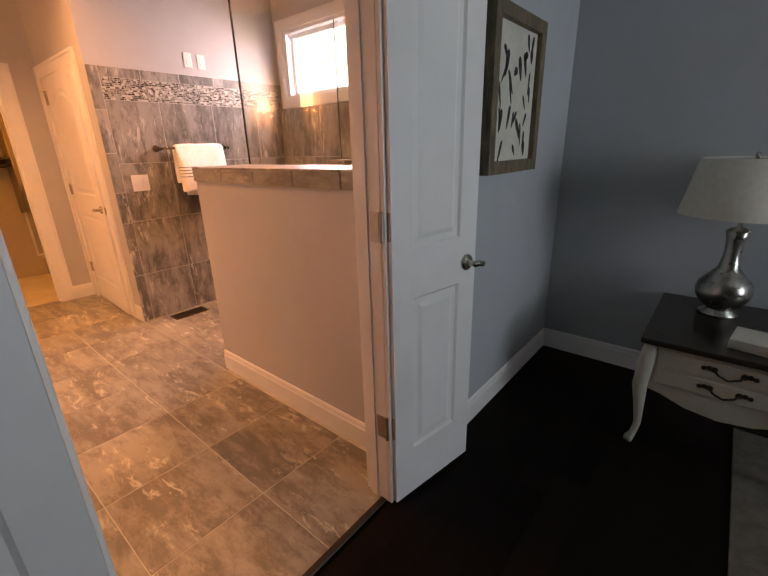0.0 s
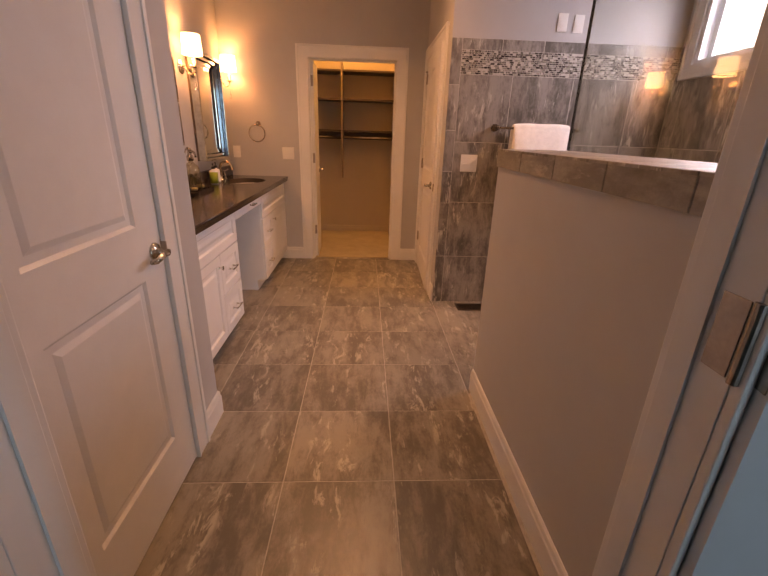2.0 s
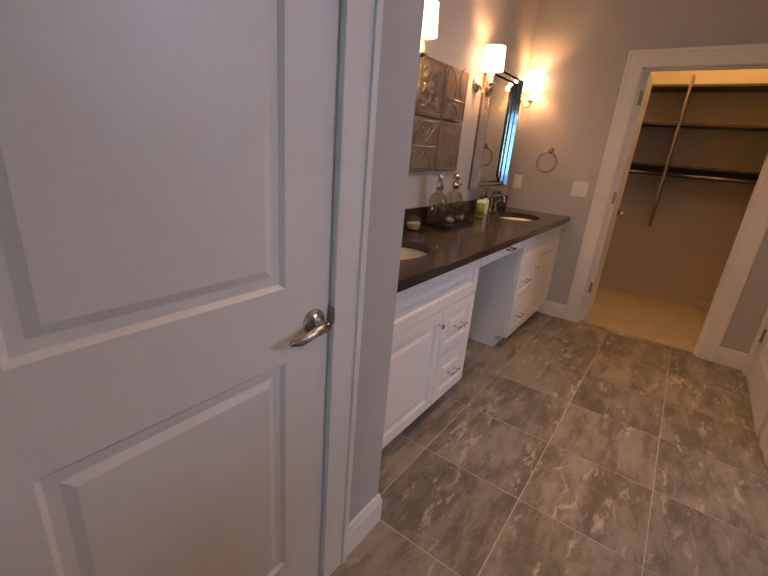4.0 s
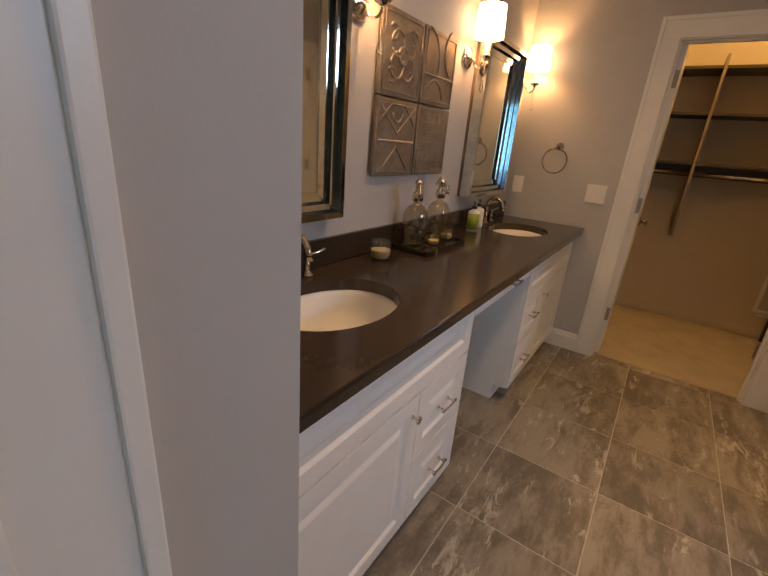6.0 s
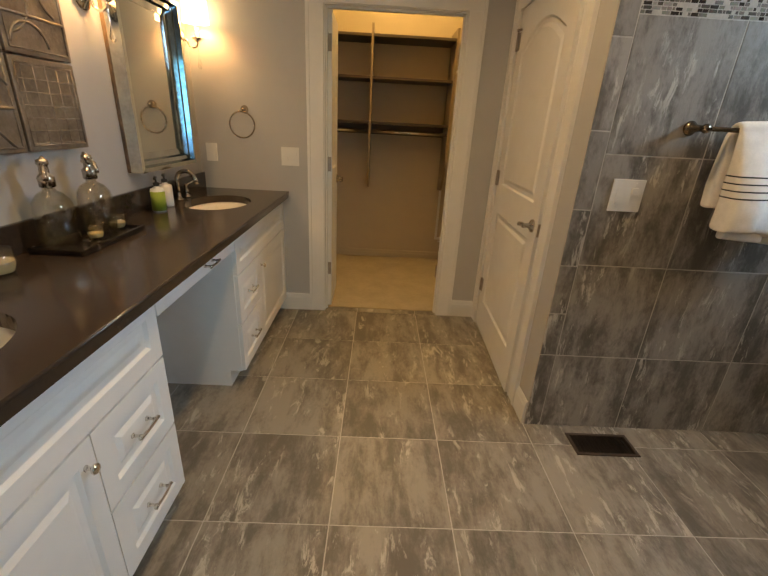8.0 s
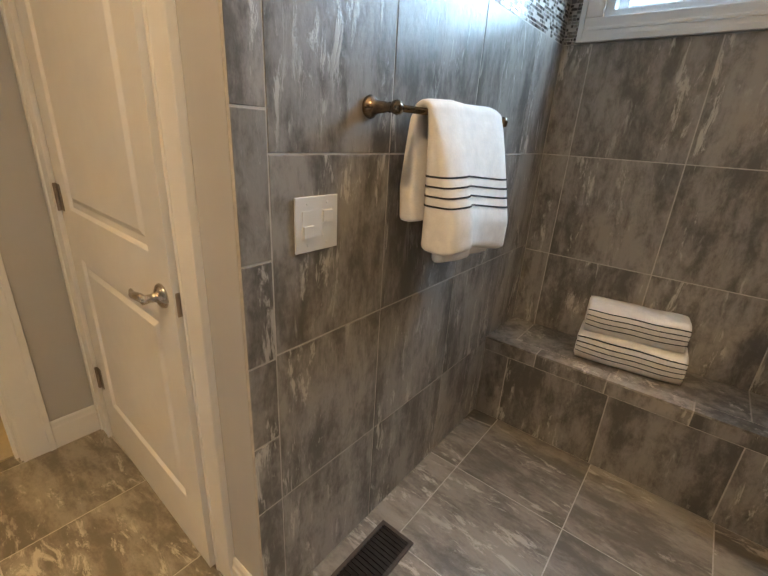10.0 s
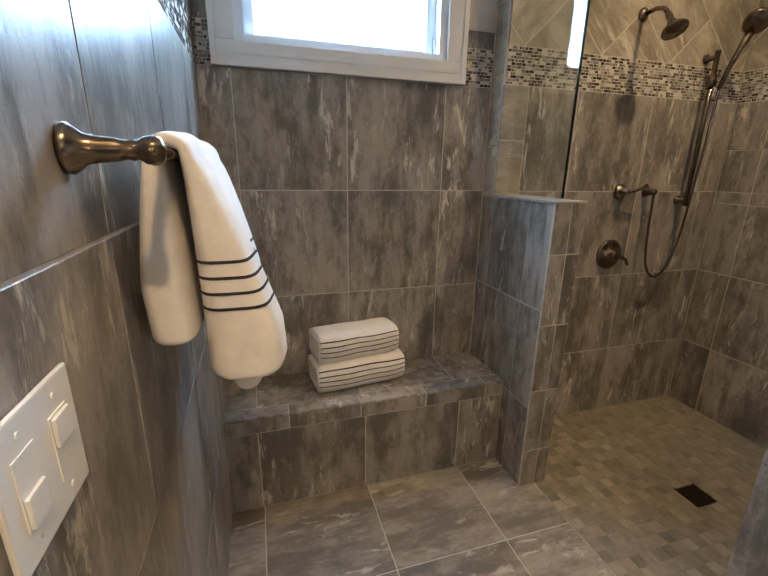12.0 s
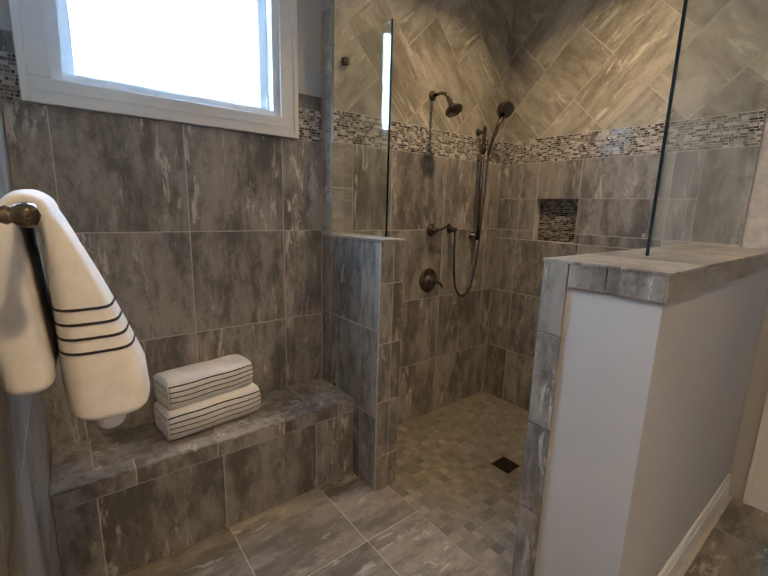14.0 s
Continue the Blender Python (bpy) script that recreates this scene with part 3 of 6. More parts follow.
wall("wall_bedroom_side", "wall between bathroom and bedroom with the double doorway", PAINT,
     (XE, -0.80, -2.4, 0.19, 0, CH), (XE, -0.80, 1.132, 3.17, 0, CH), (XE, -0.80, 0.19, 1.132, DOOR_H, CH))
wall("wall_bedroom_west", "blue grey bedroom wall beside the double door", BEDPAINT,
     (-0.80, -0.755, -2.4, 0.19, 0, CH), (-0.80, -0.755, 1.132, 2.93, 0, CH), (-0.80, -0.755, 0.19, 1.132, DOOR_H, CH))
wall("wall_bedroom_north", "blue grey bedroom wall behind the nightstand", BEDPAINT, (-0.80, 3.6, 2.93, 3.05, 0, CH))
wall("wall_bedroom_east", "blue grey bedroom wall with a window", BEDPAINT,
     (3.5, 3.62, -2.4, 1.10, 0, CH), (3.5, 3.62, 2.40, 2.93, 0, CH), (3.5, 3.62, 1.10, 2.40, 0, 0.45), (3.5, 3.62, 1.10, 2.40, 2.2, CH))
wall("wall_bedroom_south", "blue grey bedroom wall", BEDPAINT, (-0.80, 3.62, -2.52, -2.4, 0, CH))
wall("wall_closet_inside", "tan painted closet back wall", CLOSETP,
     (-6.57, -6.45, -0.75, 1.97, 0, CH))
wall("wall_closet_south", "tan painted closet wall", CLOSETP, (-6.45, XC - 0.12, -0.75, -0.65, 0, CH))
wall("wall_closet_north", "tan painted closet wall", CLOSETP, (-6.45, XC - 0.12, 1.85, 1.97, 0, CH))
wall("wall_closet_lining", "tan painted closet side of the doorway wall", CLOSETP,
     (XC - 0.124, XC - 0.12, -0.65, 0.05, 0, CH), (XC - 0.124, XC - 0.12, 1.015, 1.85, 0, CH), (XC - 0.124, XC - 0.12, 0.05, 1.015, DOOR_H + 0.02, CH))

tagged(part("ceiling", boxes((-6.9, 3.7, -2.6, 3.3, CH, CH + 0.1)), CEIL), "white painted ceiling", "ceiling", kind="structure")
floor = tagged(part("floor", boxes((XC - 0.06, -0.78, YV - 0.12, 3.17, -0.12, -0.0016)), GROUT), "grey brown stone tile floor with pale grout", "floor", kind="structure")
tagged(part("closet_carpet", boxes((-6.87, XC - 0.06, -0.75, 1.97, -0.12, 0.006)), CARPET), "tan cut pile closet carpet", "carpet", kind="structure")
wood_floor = tagged(part("bedroom_floor", boxes((-0.78, 3.62, -2.52, 3.05, -0.12, -0.010)), WOODFL), "very dark stained wood bedroom floor", "floor", kind="structure")
tagged(part("threshold", prism([(-0.795, 0.0), (-0.765, 0.0), (-0.768, 0.005), (-0.792, 0.006)], 0.205, 1.116), DARKTOP), "dark wood threshold strip", "threshold", kind="structure")

# knee wall
knee_wall = wall("knee_wall", "white painted knee wall with a stone tile cap", PAINT, (-2.352, -0.92, 1.31, 1.642, 0, 1.325))
low_wall = wall("shower_low_wall", "short stone tiled partition beside the bench", GROUT, (-2.39, -2.262, 2.462, 2.905, 0, 1.322))
bench = tagged(part("shower_bench", boxes((-3.70, -2.39, 2.668, YN, 0, 0.445)), GROUT), "stone tiled built-in shower bench", "bench", kind="structure")

# baseboards
baseboard("baseboard_linen", [(-1.943, YL), (-2.135, YL), (-2.135, -0.17)][::-1], "white baseboard round the wall end")
baseboard("baseboard_closet_side", [(XC, -0.032), (XC, -0.30)], "white baseboard")
baseboard("baseboard_closet_corner", [(XC, 1.285), (XC, 1.096)], "white baseboard")
baseboard("baseboard_stub", [(-3.70, 1.285), (-3.838, 1.285)], "short white baseboard at the tile corner")
baseboard("baseboard_knee_wall", [(-0.885, 1.31), (-2.352, 1.31)], "white baseboard along the knee wall")
baseboard("baseboard_bedroom_west", [(-0.755, 2.93), (-0.755, 1.22)], "white bedroom baseboard")
baseboard("baseboard_bedroom_north", [(3.5, 2.93), (-0.755, 2.93)], "white bedroom baseboard")
baseboard("baseboard_closet_back", [(-6.45, 1.85), (-6.45, -0.65)], "tan painted closet baseboard", 0.085, 0.012, CLOSETP)

# casings and jambs
def jamb(name, x0, x1, z1, ya, yb, label, stop=None, deep=0.012):
    """Lining boards inside an opening, from ya to yb, with a stop bead."""
    th = thing(name, (0, 0, 0), label, "door jamb", kind="structure")
    ya, yb = sorted((ya, yb))
    part("jamb_board", box(x0, x0 + 0.016, ya, yb, 0, z1, 0.002), TRIM, th)
    part("jamb_board", box(x1 - 0.016, x1, ya, yb, 0, z1, 0.002), TRIM, th)
    part("head_jamb", box(x0 + 0.016, x1 - 0.016, ya, yb, z1 - 0.016, z1, 0.002), TRIM, th)
    if stop is not None:
        part("door_stop", boxes((x0 + 0.016, x0 + 0.016 + deep, stop - 0.016, stop + 0.016, 0, z1 - 0.016), (x1 - 0.016 - deep, x1 - 0.016, stop - 0.016, stop + 0.016, 0, z1 - 0.016),
                                (x0 + 0.016 + deep, x1 - 0.016 - deep, stop - 0.016, stop + 0.016, z1 - 0.028, z1 - 0.016)), TRIM, th)
    return th


Q = 90
casing("trim_closet_door", 0.085, 0.98, DOOR_H - 0.01, 0, -1, "white moulded closet door casing").matrix_world = pose(XC, 0, 0, 0, 0, Q)
jamb("jamb_closet", 0.075, 0.99, DOOR_H, 0.001, 0.125, "white closet door jamb", 0.05).matrix_world = pose(XC, 0, 0, 0, 0, Q)
casing("trim_linen_door", -1.827, -1.073, DOOR_H - 0.01, YL, 1, "white moulded linen closet casing")
jl = jamb("jamb_linen", -1.840, -1.060, DOOR_H, YL - 0.112, YL - 0.001, "white linen closet jamb", YL - 0.053)
casing("trim_water_closet_door", -4.865, -3.94, DOOR_H - 0.01, 1.285, -1, "white moulded water closet casing", 0.100)
jamb("jamb_water_closet", -4.875, -3.93, DOOR_H, 1.286, 1.402, "white water closet jamb", 1.338)
casing("trim_bath_door_inside", 0.20, 1.122, DOOR_H - 0.01, 0, 1, "white moulded casing on the bathroom side").matrix_world = pose(XE, 0, 0, 0, 0, Q)
casing("trim_bath_door_outside", 0.2045, 1.1175, DOOR_H - 0.01, 0, -1, "white moulded casing on the bedroom side").matrix_world = pose(-0.755, 0, 0, 0, 0, Q)
jamb("jamb_bath_door", 0.19, 1.132, DOOR_H, 0.7545, 0.859, "white double door jamb", 0.826, 0.005).matrix_world = pose(0, 0, 0, 0, 0, Q)

# ---- windows ----
def window(name, label, x0, x1, z0, z1, y, deep, pane_mat, w=0.092, s=0.042):
    """A sash window in a wall that faces -y, with moulded trim."""
    th = thing(name, (0, 0, 0), label, "window", kind="structure")
    for n, a in (("side_trim", (x0 - w, x0, y - 0.016, y, z0, z1)), ("side_trim", (x1, x1 + w, y - 0.016, y, z0, z1)),
                 ("head_trim", (x0 - w, x1 + w, y - 0.017, y, z1, z1 + w)), ("sill_trim", (x0 - w, x1 + w, y - 0.017, y, z0 - w, z0))):
        part(n, box(*a, 0.004), TRIM, th)
    for a in ((x0 - w, x0 - w + 0.022, y - 0.024, y - 0.016, z0 - w, z1 + w), (x1 + w - 0.022, x1 + w, y - 0.024, y - 0.016, z0 - w, z1 + w),
              (x0 - w + 0.022, x1 + w - 0.022, y - 0.024, y - 0.017, z0 - w, z0 - w + 0.022), (x0 - w + 0.022, x1 + w - 0.022, y - 0.024, y - 0.017, z1 + w - 0.022, z1 + w),
              (x0 - w + 0.035, x1 + w - 0.035, y - 0.021, y - 0.017, z0 - 0.05, z0 - 0.036)):
        part("back_band", box(*a, 0.002), TRIM, th)
    f = part("window_frame", boxes((x0, x0 + 0.035, y, y + deep, z0, z1), (x1 - 0.035, x1, y, y + deep, z0, z1), (x0 + 0.035, x1 - 0.035, y, y + deep, z0, z0 + 0.025),
                                   (x0 + 0.035, x1 - 0.035, y, y + deep, z1 - 0.03, z1)), PVC, th)
    a0, a1, b0, b1, yy = x0 + 0.035, x1 - 0.035, z0 + 0.025, z1 - 0.03, y + deep - 0.03
    part("sash", boxes((a0, a0 + s, yy - 0.03, yy, b0, b1), (a1 - s, a1, yy - 0.03, yy, b0, b1), (a0 + s, a1 - s, yy - 0.03, yy, b0, b0 + s * 0.55), (a0 + s, a1 - s, yy - 0.03, yy, b1 - s, b1),
                       bevel=0.003), PVC, th)
    part("latch", boxes(((x0 + x1) / 2 - 0.05, (x0 + x1) / 2 + 0.05, yy - 0.042, yy - 0.03, b0 + 0.002, b0 + 0.014), bevel=0.003), PVC, f)
    part("latch", boxes((a1 - 0.012, a1 - 0.002, yy - 0.045, yy - 0.03, b0 + 0.01, b0 + 0.075), bevel=0.003), PVC, f)
    p = part("pane", box(a0 + s, a1 - s, yy - 0.018, yy - 0.012, b0 + s * 0.55, b1 - s), pane_mat, th)
    p.visible_shadow = False
    return th


window("window_1", "white vinyl awning window with moulded trim, bright daylight behind", -3.54, -2.64, 1.912, 2.51, YN - 0.008, 0.12, CLEAR)
wb = window("window_2", "white bedroom window with bright daylight", -2.40, -1.10, 0.45, 2.2, 0, 0.12, CLEAR)
wb.matrix_world = pose(3.5, 0, 0, 0, 0, -90)
bd = tagged(part("backdrop_sky", boxes((-4.6, -1.6, 3.9, 3.92, 0.8, 4.4)), SKYGLOW), "bright overcast sky outside the shower window", "backdrop", kind="structure")
bd = tagged(part("backdrop_garden", boxes((4.6, 4.62, -1.0, 4.5, -0.3, 3.2)), GARDEN), "bright daylight outside the bedroom window", "backdrop", kind="structure")
tagged(part("ground", boxes((-60, 60, -60, 60, -0.42, -0.4)), GROUT), "ground outside the house", "ground", kind="structure")


part("strike_plate", boxes((-1.8245, -1.8228, YL - 0.038, YL + 0.001, 0.945, 1.003), (-1.829, -1.8228, YL + 0.001, YL + 0.0185, 0.952, 0.996), bevel=0.0006), HINGE, jl, "bronzed strike plate with a curved lip")

# ---- doors ----
def two_panels(w, h, rise=0.10, stile=0.115):
    top = h - 0.125 - rise
    return [(stile, w - stile, 0.225, 0.884, 0), (stile, w - stile, 1.068, top, rise)]


def panel_door(name, label, w, h, m, lever_x, way, sides=(1,), hinges=None, rise=0.10, stile=0.115, long=1.0):
    th = thing(name, (0, 0, 0), label, "door", kind="structure")
    part("door_leaf", leaf(w, h, 0.035, two_panels(w, h, rise, stile)), DOORP, th)
    for s in sides:
        lever(th, lever_x, 0.962, -0.0175 if s > 0 else 0.0175, -1 if s > 0 else 1, way, long=long)
    if hinges:
        hx, hy, hw, up = hinges
        for z in (0.32 + up, 1.10 + up, 1.90 + up):
            hinge(th, hx, hy, z, hw)
    th.matrix_world = m
    return th


# linen closet: face to +y, hinge towards the bedroom
panel_door("door_1", "closed white two-panel linen closet door with a lever", 0.745, 2.06, pose(-1.0775, YL - 0.018, 0.008, 0, 0, 180), 0.694, -1,
           hinges=(0.0, -0.024, -1, 0.04), stile=0.138)
# water closet: face to -y, hinged by the closet wall, a touch ajar
dw = panel_door("door_2", "white arched two-panel door standing a touch ajar", 0.908, 2.065, pose(-4.857, 1.302, 0.010, 0, 0, -1.9), 0.845, -1,
                hinges=(0.004, -0.019, 1, 0.0))
part("hinge_stop", tube([(0.004, -0.025, 1.955), (0.030, -0.040, 1.956), (0.062, -0.046, 1.956), (0.064, -0.022, 1.956)], [0.004, 0.004, 0.004, 0.007], 8), HINGE, dw, "bronzed hinge-pin stop", True)
part("latch_plate", box(0.9082, 0.9098, -0.012, 0.012, 0.92, 0.985), HINGE, dw)
# bath double doors, swung back into the bedroom
dl = panel_door("door_3", "white two-panel double door leaf swung open into the bedroom", 0.452, 2.06, pose(-0.735, 1.130, 0.010, 0, 0, 80.5), 0.395, 1, stile=0.10,
                rise=0.06, long=0.62)
for z in (0.36, 1.155, 1.90):
    part("hinge", boxes((-0.0015, 0.0, -0.013, 0.017, z - 0.048, z + 0.048)), HINGE, dl, "bronzed butt hinge")
jh = thing("jamb_hinges", (0, 0, 0), "bronzed hinge leaves on the doorway jamb", "hinge", kind="structure")
for z in (0.37, 1.165, 1.91):
    bm = boxes((-0.800, -0.762, 1.1135, 1.1155, z - 0.05, z + 0.05), bevel=0.0008)
    lathe([(0, z - 0.052), (0.007, z - 0.052), (0.007, z + 0.052), (0, z + 0.052)], 12, pose(-0.752, 1.116, 0), bm)
    part("hinge", bm, HINGE, jh)
d4 = panel_door("door_4", "white two-panel double door leaf laid back against the wall", 0.452, 2.06, pose(-0.728, 0.185, 0.010, 0, 0, -93) , 0.395, -1, sides=(), stile=0.10, rise=0.06)
d4.matrix_world = pose(-0.726, 0.188, 0.010, 0, 0, -87) @ Matrix.Translation((0, 0, 0))
# closet leaves folded back inside
for nm, yy, ang, sgn, lab in (("door_5", 0.094, 180 - 84 + 90 - 10, 1, "white closet door leaf folded back inside the closet"), ("door_6", 0.972, 180 - 6, -1, "white closet door leaf standing open inside the closet")):
    dd = panel_door(nm, lab, 0.445, 2.05, pose(XC - 0.074, 0.1125, 0.012, 0, 0, 181) if sgn > 0 else pose(XC - 0.130, yy + 0.02, 0.012, 0, 0, 118), 0.392, -1, sides=(-1, 1) if sgn > 0 else (1,), stile=0.10, rise=0.06)
ch = thing("closet_jamb_hinges", (0, 0, 0), "bronzed hinges on the closet jamb", "hinge", kind="structure")
for yy, s in ((0.093, 1), (0.972, -1)):
    for z in (0.33, 1.12, 1.88):
        if s > 0:
            bm = boxes((XC - 0.0735, XC - 0.0715, 0.094, 0.126, z - 0.05, z + 0.05), bevel=0.0008)
        else:
            bm = boxes((XC - 0.122, XC - 0.082, yy - 0.001, yy + 0.001, z - 0.05, z + 0.05))
        kx = XC - 0.070 if s > 0 else XC - 0.126
        lathe([(0, z - 0.052), (0.007, z - 0.052), (0.007, z + 0.052), (0, z + 0.052)], 10, pose(kx, yy + s * 0.006, 0), bm)
        part("hinge", bm, HINGE, ch)

# ---- vanity ----
YF = -0.215          # face of the cabinet fronts
CT = 0.925           # top of the counter


def front(w, h, name, parent, x, z, m_label="", raised=True, rail=0.055):
    """A raised-panel front whose lower left corner is at x, z, facing +y."""
    bm = leaf(w, h, 0.020, [(rail, w - rail, rail, h - rail, 0)], both=False)
    return part(name, bm, CABP, parent, m_label, at=pose(x + w, YF - 0.010, z, 0, 0, 180))


def pull(parent, x, z, y=YF, w=0.076):
    """A bar pull with two flared posts."""
    bm = tube([(x - w / 2 - 0.012, y + 0.030, z), (x - w / 2, y + 0.030, z), (x - w * 0.2, y + 0.033, z), (x + w * 0.2, y + 0.033, z), (x + w / 2, y + 0.030, z), (x + w / 2 + 0.012, y + 0.030, z)],
              [0.0065, 0.0055, 0.0045, 0.0045, 0.0055, 0.0065], 8)
    for s in (-1, 1):
        lathe([(0, 0), (0.0085, 0), (0.006, 0.006), (0.0042, 0.015), (0.006, 0.030), (0, 0.033)], 10, pose(x + s * w / 2, y, z, -90), bm)
    return part("pull", bm, CHROME, parent, "polished bar pull", True)


def knob(parent, x, z, y=YF):
    return part("knob", lathe([(0, 0), (0.009, 0), (0.006, 0.005), (0.0045, 0.014), (0.012, 0.019), (0.015, 0.024), (0.012, 0.029), (0, 0.031)], 14, pose(x, y, z, -90)),
                CHROME, parent, "polished round knob", True)


def cabinet(x0, x1, drawers_low, label):
    """A sink base: false front above, a door and two drawers below. drawers_low: the drawers are at the x0 end."""
    c = thing("vanity_cabinet", (0, 0, 0), label, "cabinet", "vanity cabinets")
    yb = YF - 0.020
    part("side_panel", box(x0, x0 + 0.018, YV, yb, 0.10, 0.880), CABP, c)
    part("side_panel", box(x1 - 0.018, x1, YV, yb, 0.10, 0.880), CABP, c)
    part("bottom_panel", box(x0 + 0.018, x1 - 0.018, YV, yb, 0.10, 0.118), CABP, c)
    part("face_rail", box(x0 + 0.018, x1 - 0.018, yb - 0.02, yb, 0.625, 0.68), CABP, c)
    part("face_rail", box(x0 + 0.018, x1 - 0.018, yb - 0.02, yb, 0.84, 0.880), CABP, c)
    part("toe_kick", boxes((x0, x1, YV + 0.02, yb - 0.065, 0.0, 0.10)), CABP, c)
    g = 0.004
    dwid = 0.37
    xs = (x0 + dwid) if drawers_low else (x1 - dwid)
    f = front(x1 - x0 - 2 * g, 0.212, "false_front", c, x0 + g, 0.664)
    if drawers_low:
        da, db, ea, eb = x0 + g, xs - g / 2, xs + g / 2, x1 - g
    else:
        da, db, ea, eb = xs + g / 2, x1 - g, x0 + g, xs - g / 2
    for z0, z1 in ((0.104, 0.380), (0.388, 0.656)):
        f = front(db - da, z1 - z0, "drawer_front", c, da, z0)
        h = pull(c, (da + db) / 2, (z0 + z1) / 2)
        h.parent = f
        h.matrix_parent_inverse = f.matrix_basis.inverted()
    f = front(eb - ea, 0.656 - 0.104, "door", c, ea, 0.104)
    k = knob(c, (ea + 0.035) if drawers_low else (eb - 0.035), 0.585)
    k.parent = f
    k.matrix_parent_inverse = f.matrix_basis.inverted()
    return c


cabinet(-3.175, -2.137, True, "white raised-panel vanity sink cabinet with door and drawers")
cabinet(XC + 0.002, -3.92, False, "white raised-panel vanity sink cabinet beside the closet wall")
ap = thing("vanity_apron", (0, 0, 0), "white shallow drawer over the open knee space", "drawer")
part("rail", boxes((-3.918, -3.177, YV, YV + 0.02, 0.70, 0.880), (-3.918, -3.177, YV + 0.02, YF - 0.02, 0.790, 0.802)), CABP, ap)
f = part("drawer_front", box(-3.914, -3.181, YF - 0.020, YF, 0.800, 0.878, 0.003), CABP, ap)
pull(f, -3.60, 0.840)

# countertop with two oval sink holes
def oval(cx, cy, a, b, n=48):
    return [(cx + a * math.cos(2 * math.pi * k / n), cy + b * math.sin(2 * math.pi * k / n)) for k in range(n)]


SINKS = ((-2.690, -0.486), (-4.455, -0.480))
SA, SB = 0.238, 0.180


def countertop():
    ct = thing("countertop", (0, 0, 0), "polished dark brown quartz countertop with backsplash", "countertop")
    x0, x1, y0, y1, z0, z1 = XC + 0.001, -2.136, YV + 0.001, -0.172, 0.881, CT
    bm = bmesh.new()
    n = 48
    spans = ((x0, (SINKS[0][0] + SINKS[1][0]) / 2, SINKS[1]), ((SINKS[0][0] + SINKS[1][0]) / 2, x1, SINKS[0]))
    for a, b, (cx, cy) in spans:
        for z in (z0, z1):
            o, e = [], []
            for k in range(n):
                t = 2 * math.pi * k / n
                c, s = math.cos(t), math.sin(t)
                f = min(((b - cx) if c > 0 else (a - cx)) / c if abs(c) > 1e-6 else 1e9, ((y1 - cy) if s > 0 else (y0 - cy)) / s if abs(s) > 1e-6 else 1e9)
                o.append((cx + f * c, cy + f * s))
                e.append((cx + SA * c, cy + SB * s))
            for px, py in ((a, y0), (a, y1), (b, y0), (b, y1)):
                k = min(range(n), key=lambda i: (o[i][0] - px) ** 2 + (o[i][1] - py) ** 2)
                o[k] = (px, py)
            vo = [bm.verts.new((x, y, z)) for x, y in o]
            ve = [bm.verts.new((x, y, z)) for x, y in e]
            for k in range(n):
                q = (k + 1) % n
                bm.faces.new((vo[k], vo[q], ve[q], ve[k]))
            if z == z0:
                low = ve
            else:
                for k in range(n):
                    q = (k + 1) % n
                    bm.faces.new((low[k], low[q], ve[q], ve[k]))
    for p in (((x0, y1), (x1, y1)), ((x0, y0), (x1, y0)), ((x0, y0), (x0, y1)), ((x1, y0), (x1, y1))):
        (ax, ay), (bx, by) = p
        bm.faces.new([bm.verts.new(q) for q in ((ax, ay, z0), (bx, by, z0), (bx, by, z1), (ax, ay, z1))])
    part("slab", bm, COUNTER, ct)
    part("front_edge", tube([(x0 + 0.002, y1, z1 - 0.006), (x1 - 0.002, y1, z1 - 0.006)], 0.0062, 10), COUNTER, ct, smooth=True)
    part("backsplash", box(x0 + 0.001, x1 - 0.001, YV + 0.001, YV + 0.021, z1 + 0.0005, z1 + 0.105, 0.003), COUNTER, ct)
    return ct


countertop()
for cx, cy in SINKS:
    s = thing("sink", (cx, cy, 0.881), "white oval undermount ceramic sink", "sink", "vanity sinks")
    prof = [(1.04, -0.002), (1.0, -0.002), (0.985, -0.02), (0.95, -0.06), (0.86, -0.105), (0.66, -0.135), (0.35, -0.148), (0.12, -0.152)]
    part("bowl", lathe([(r * 0.2, z) for r, z in prof], 48, sx=SA / 0.2, sy=SB / 0.2), CERAMIC, s, smooth=True)
    part("drain", lathe([(0.0, -0.149), (0.02, -0.149), (0.028, -0.150), (0.030, -0.154), (0, -0.156)], 20), BRONZE, s, "bronze sink drain", True)


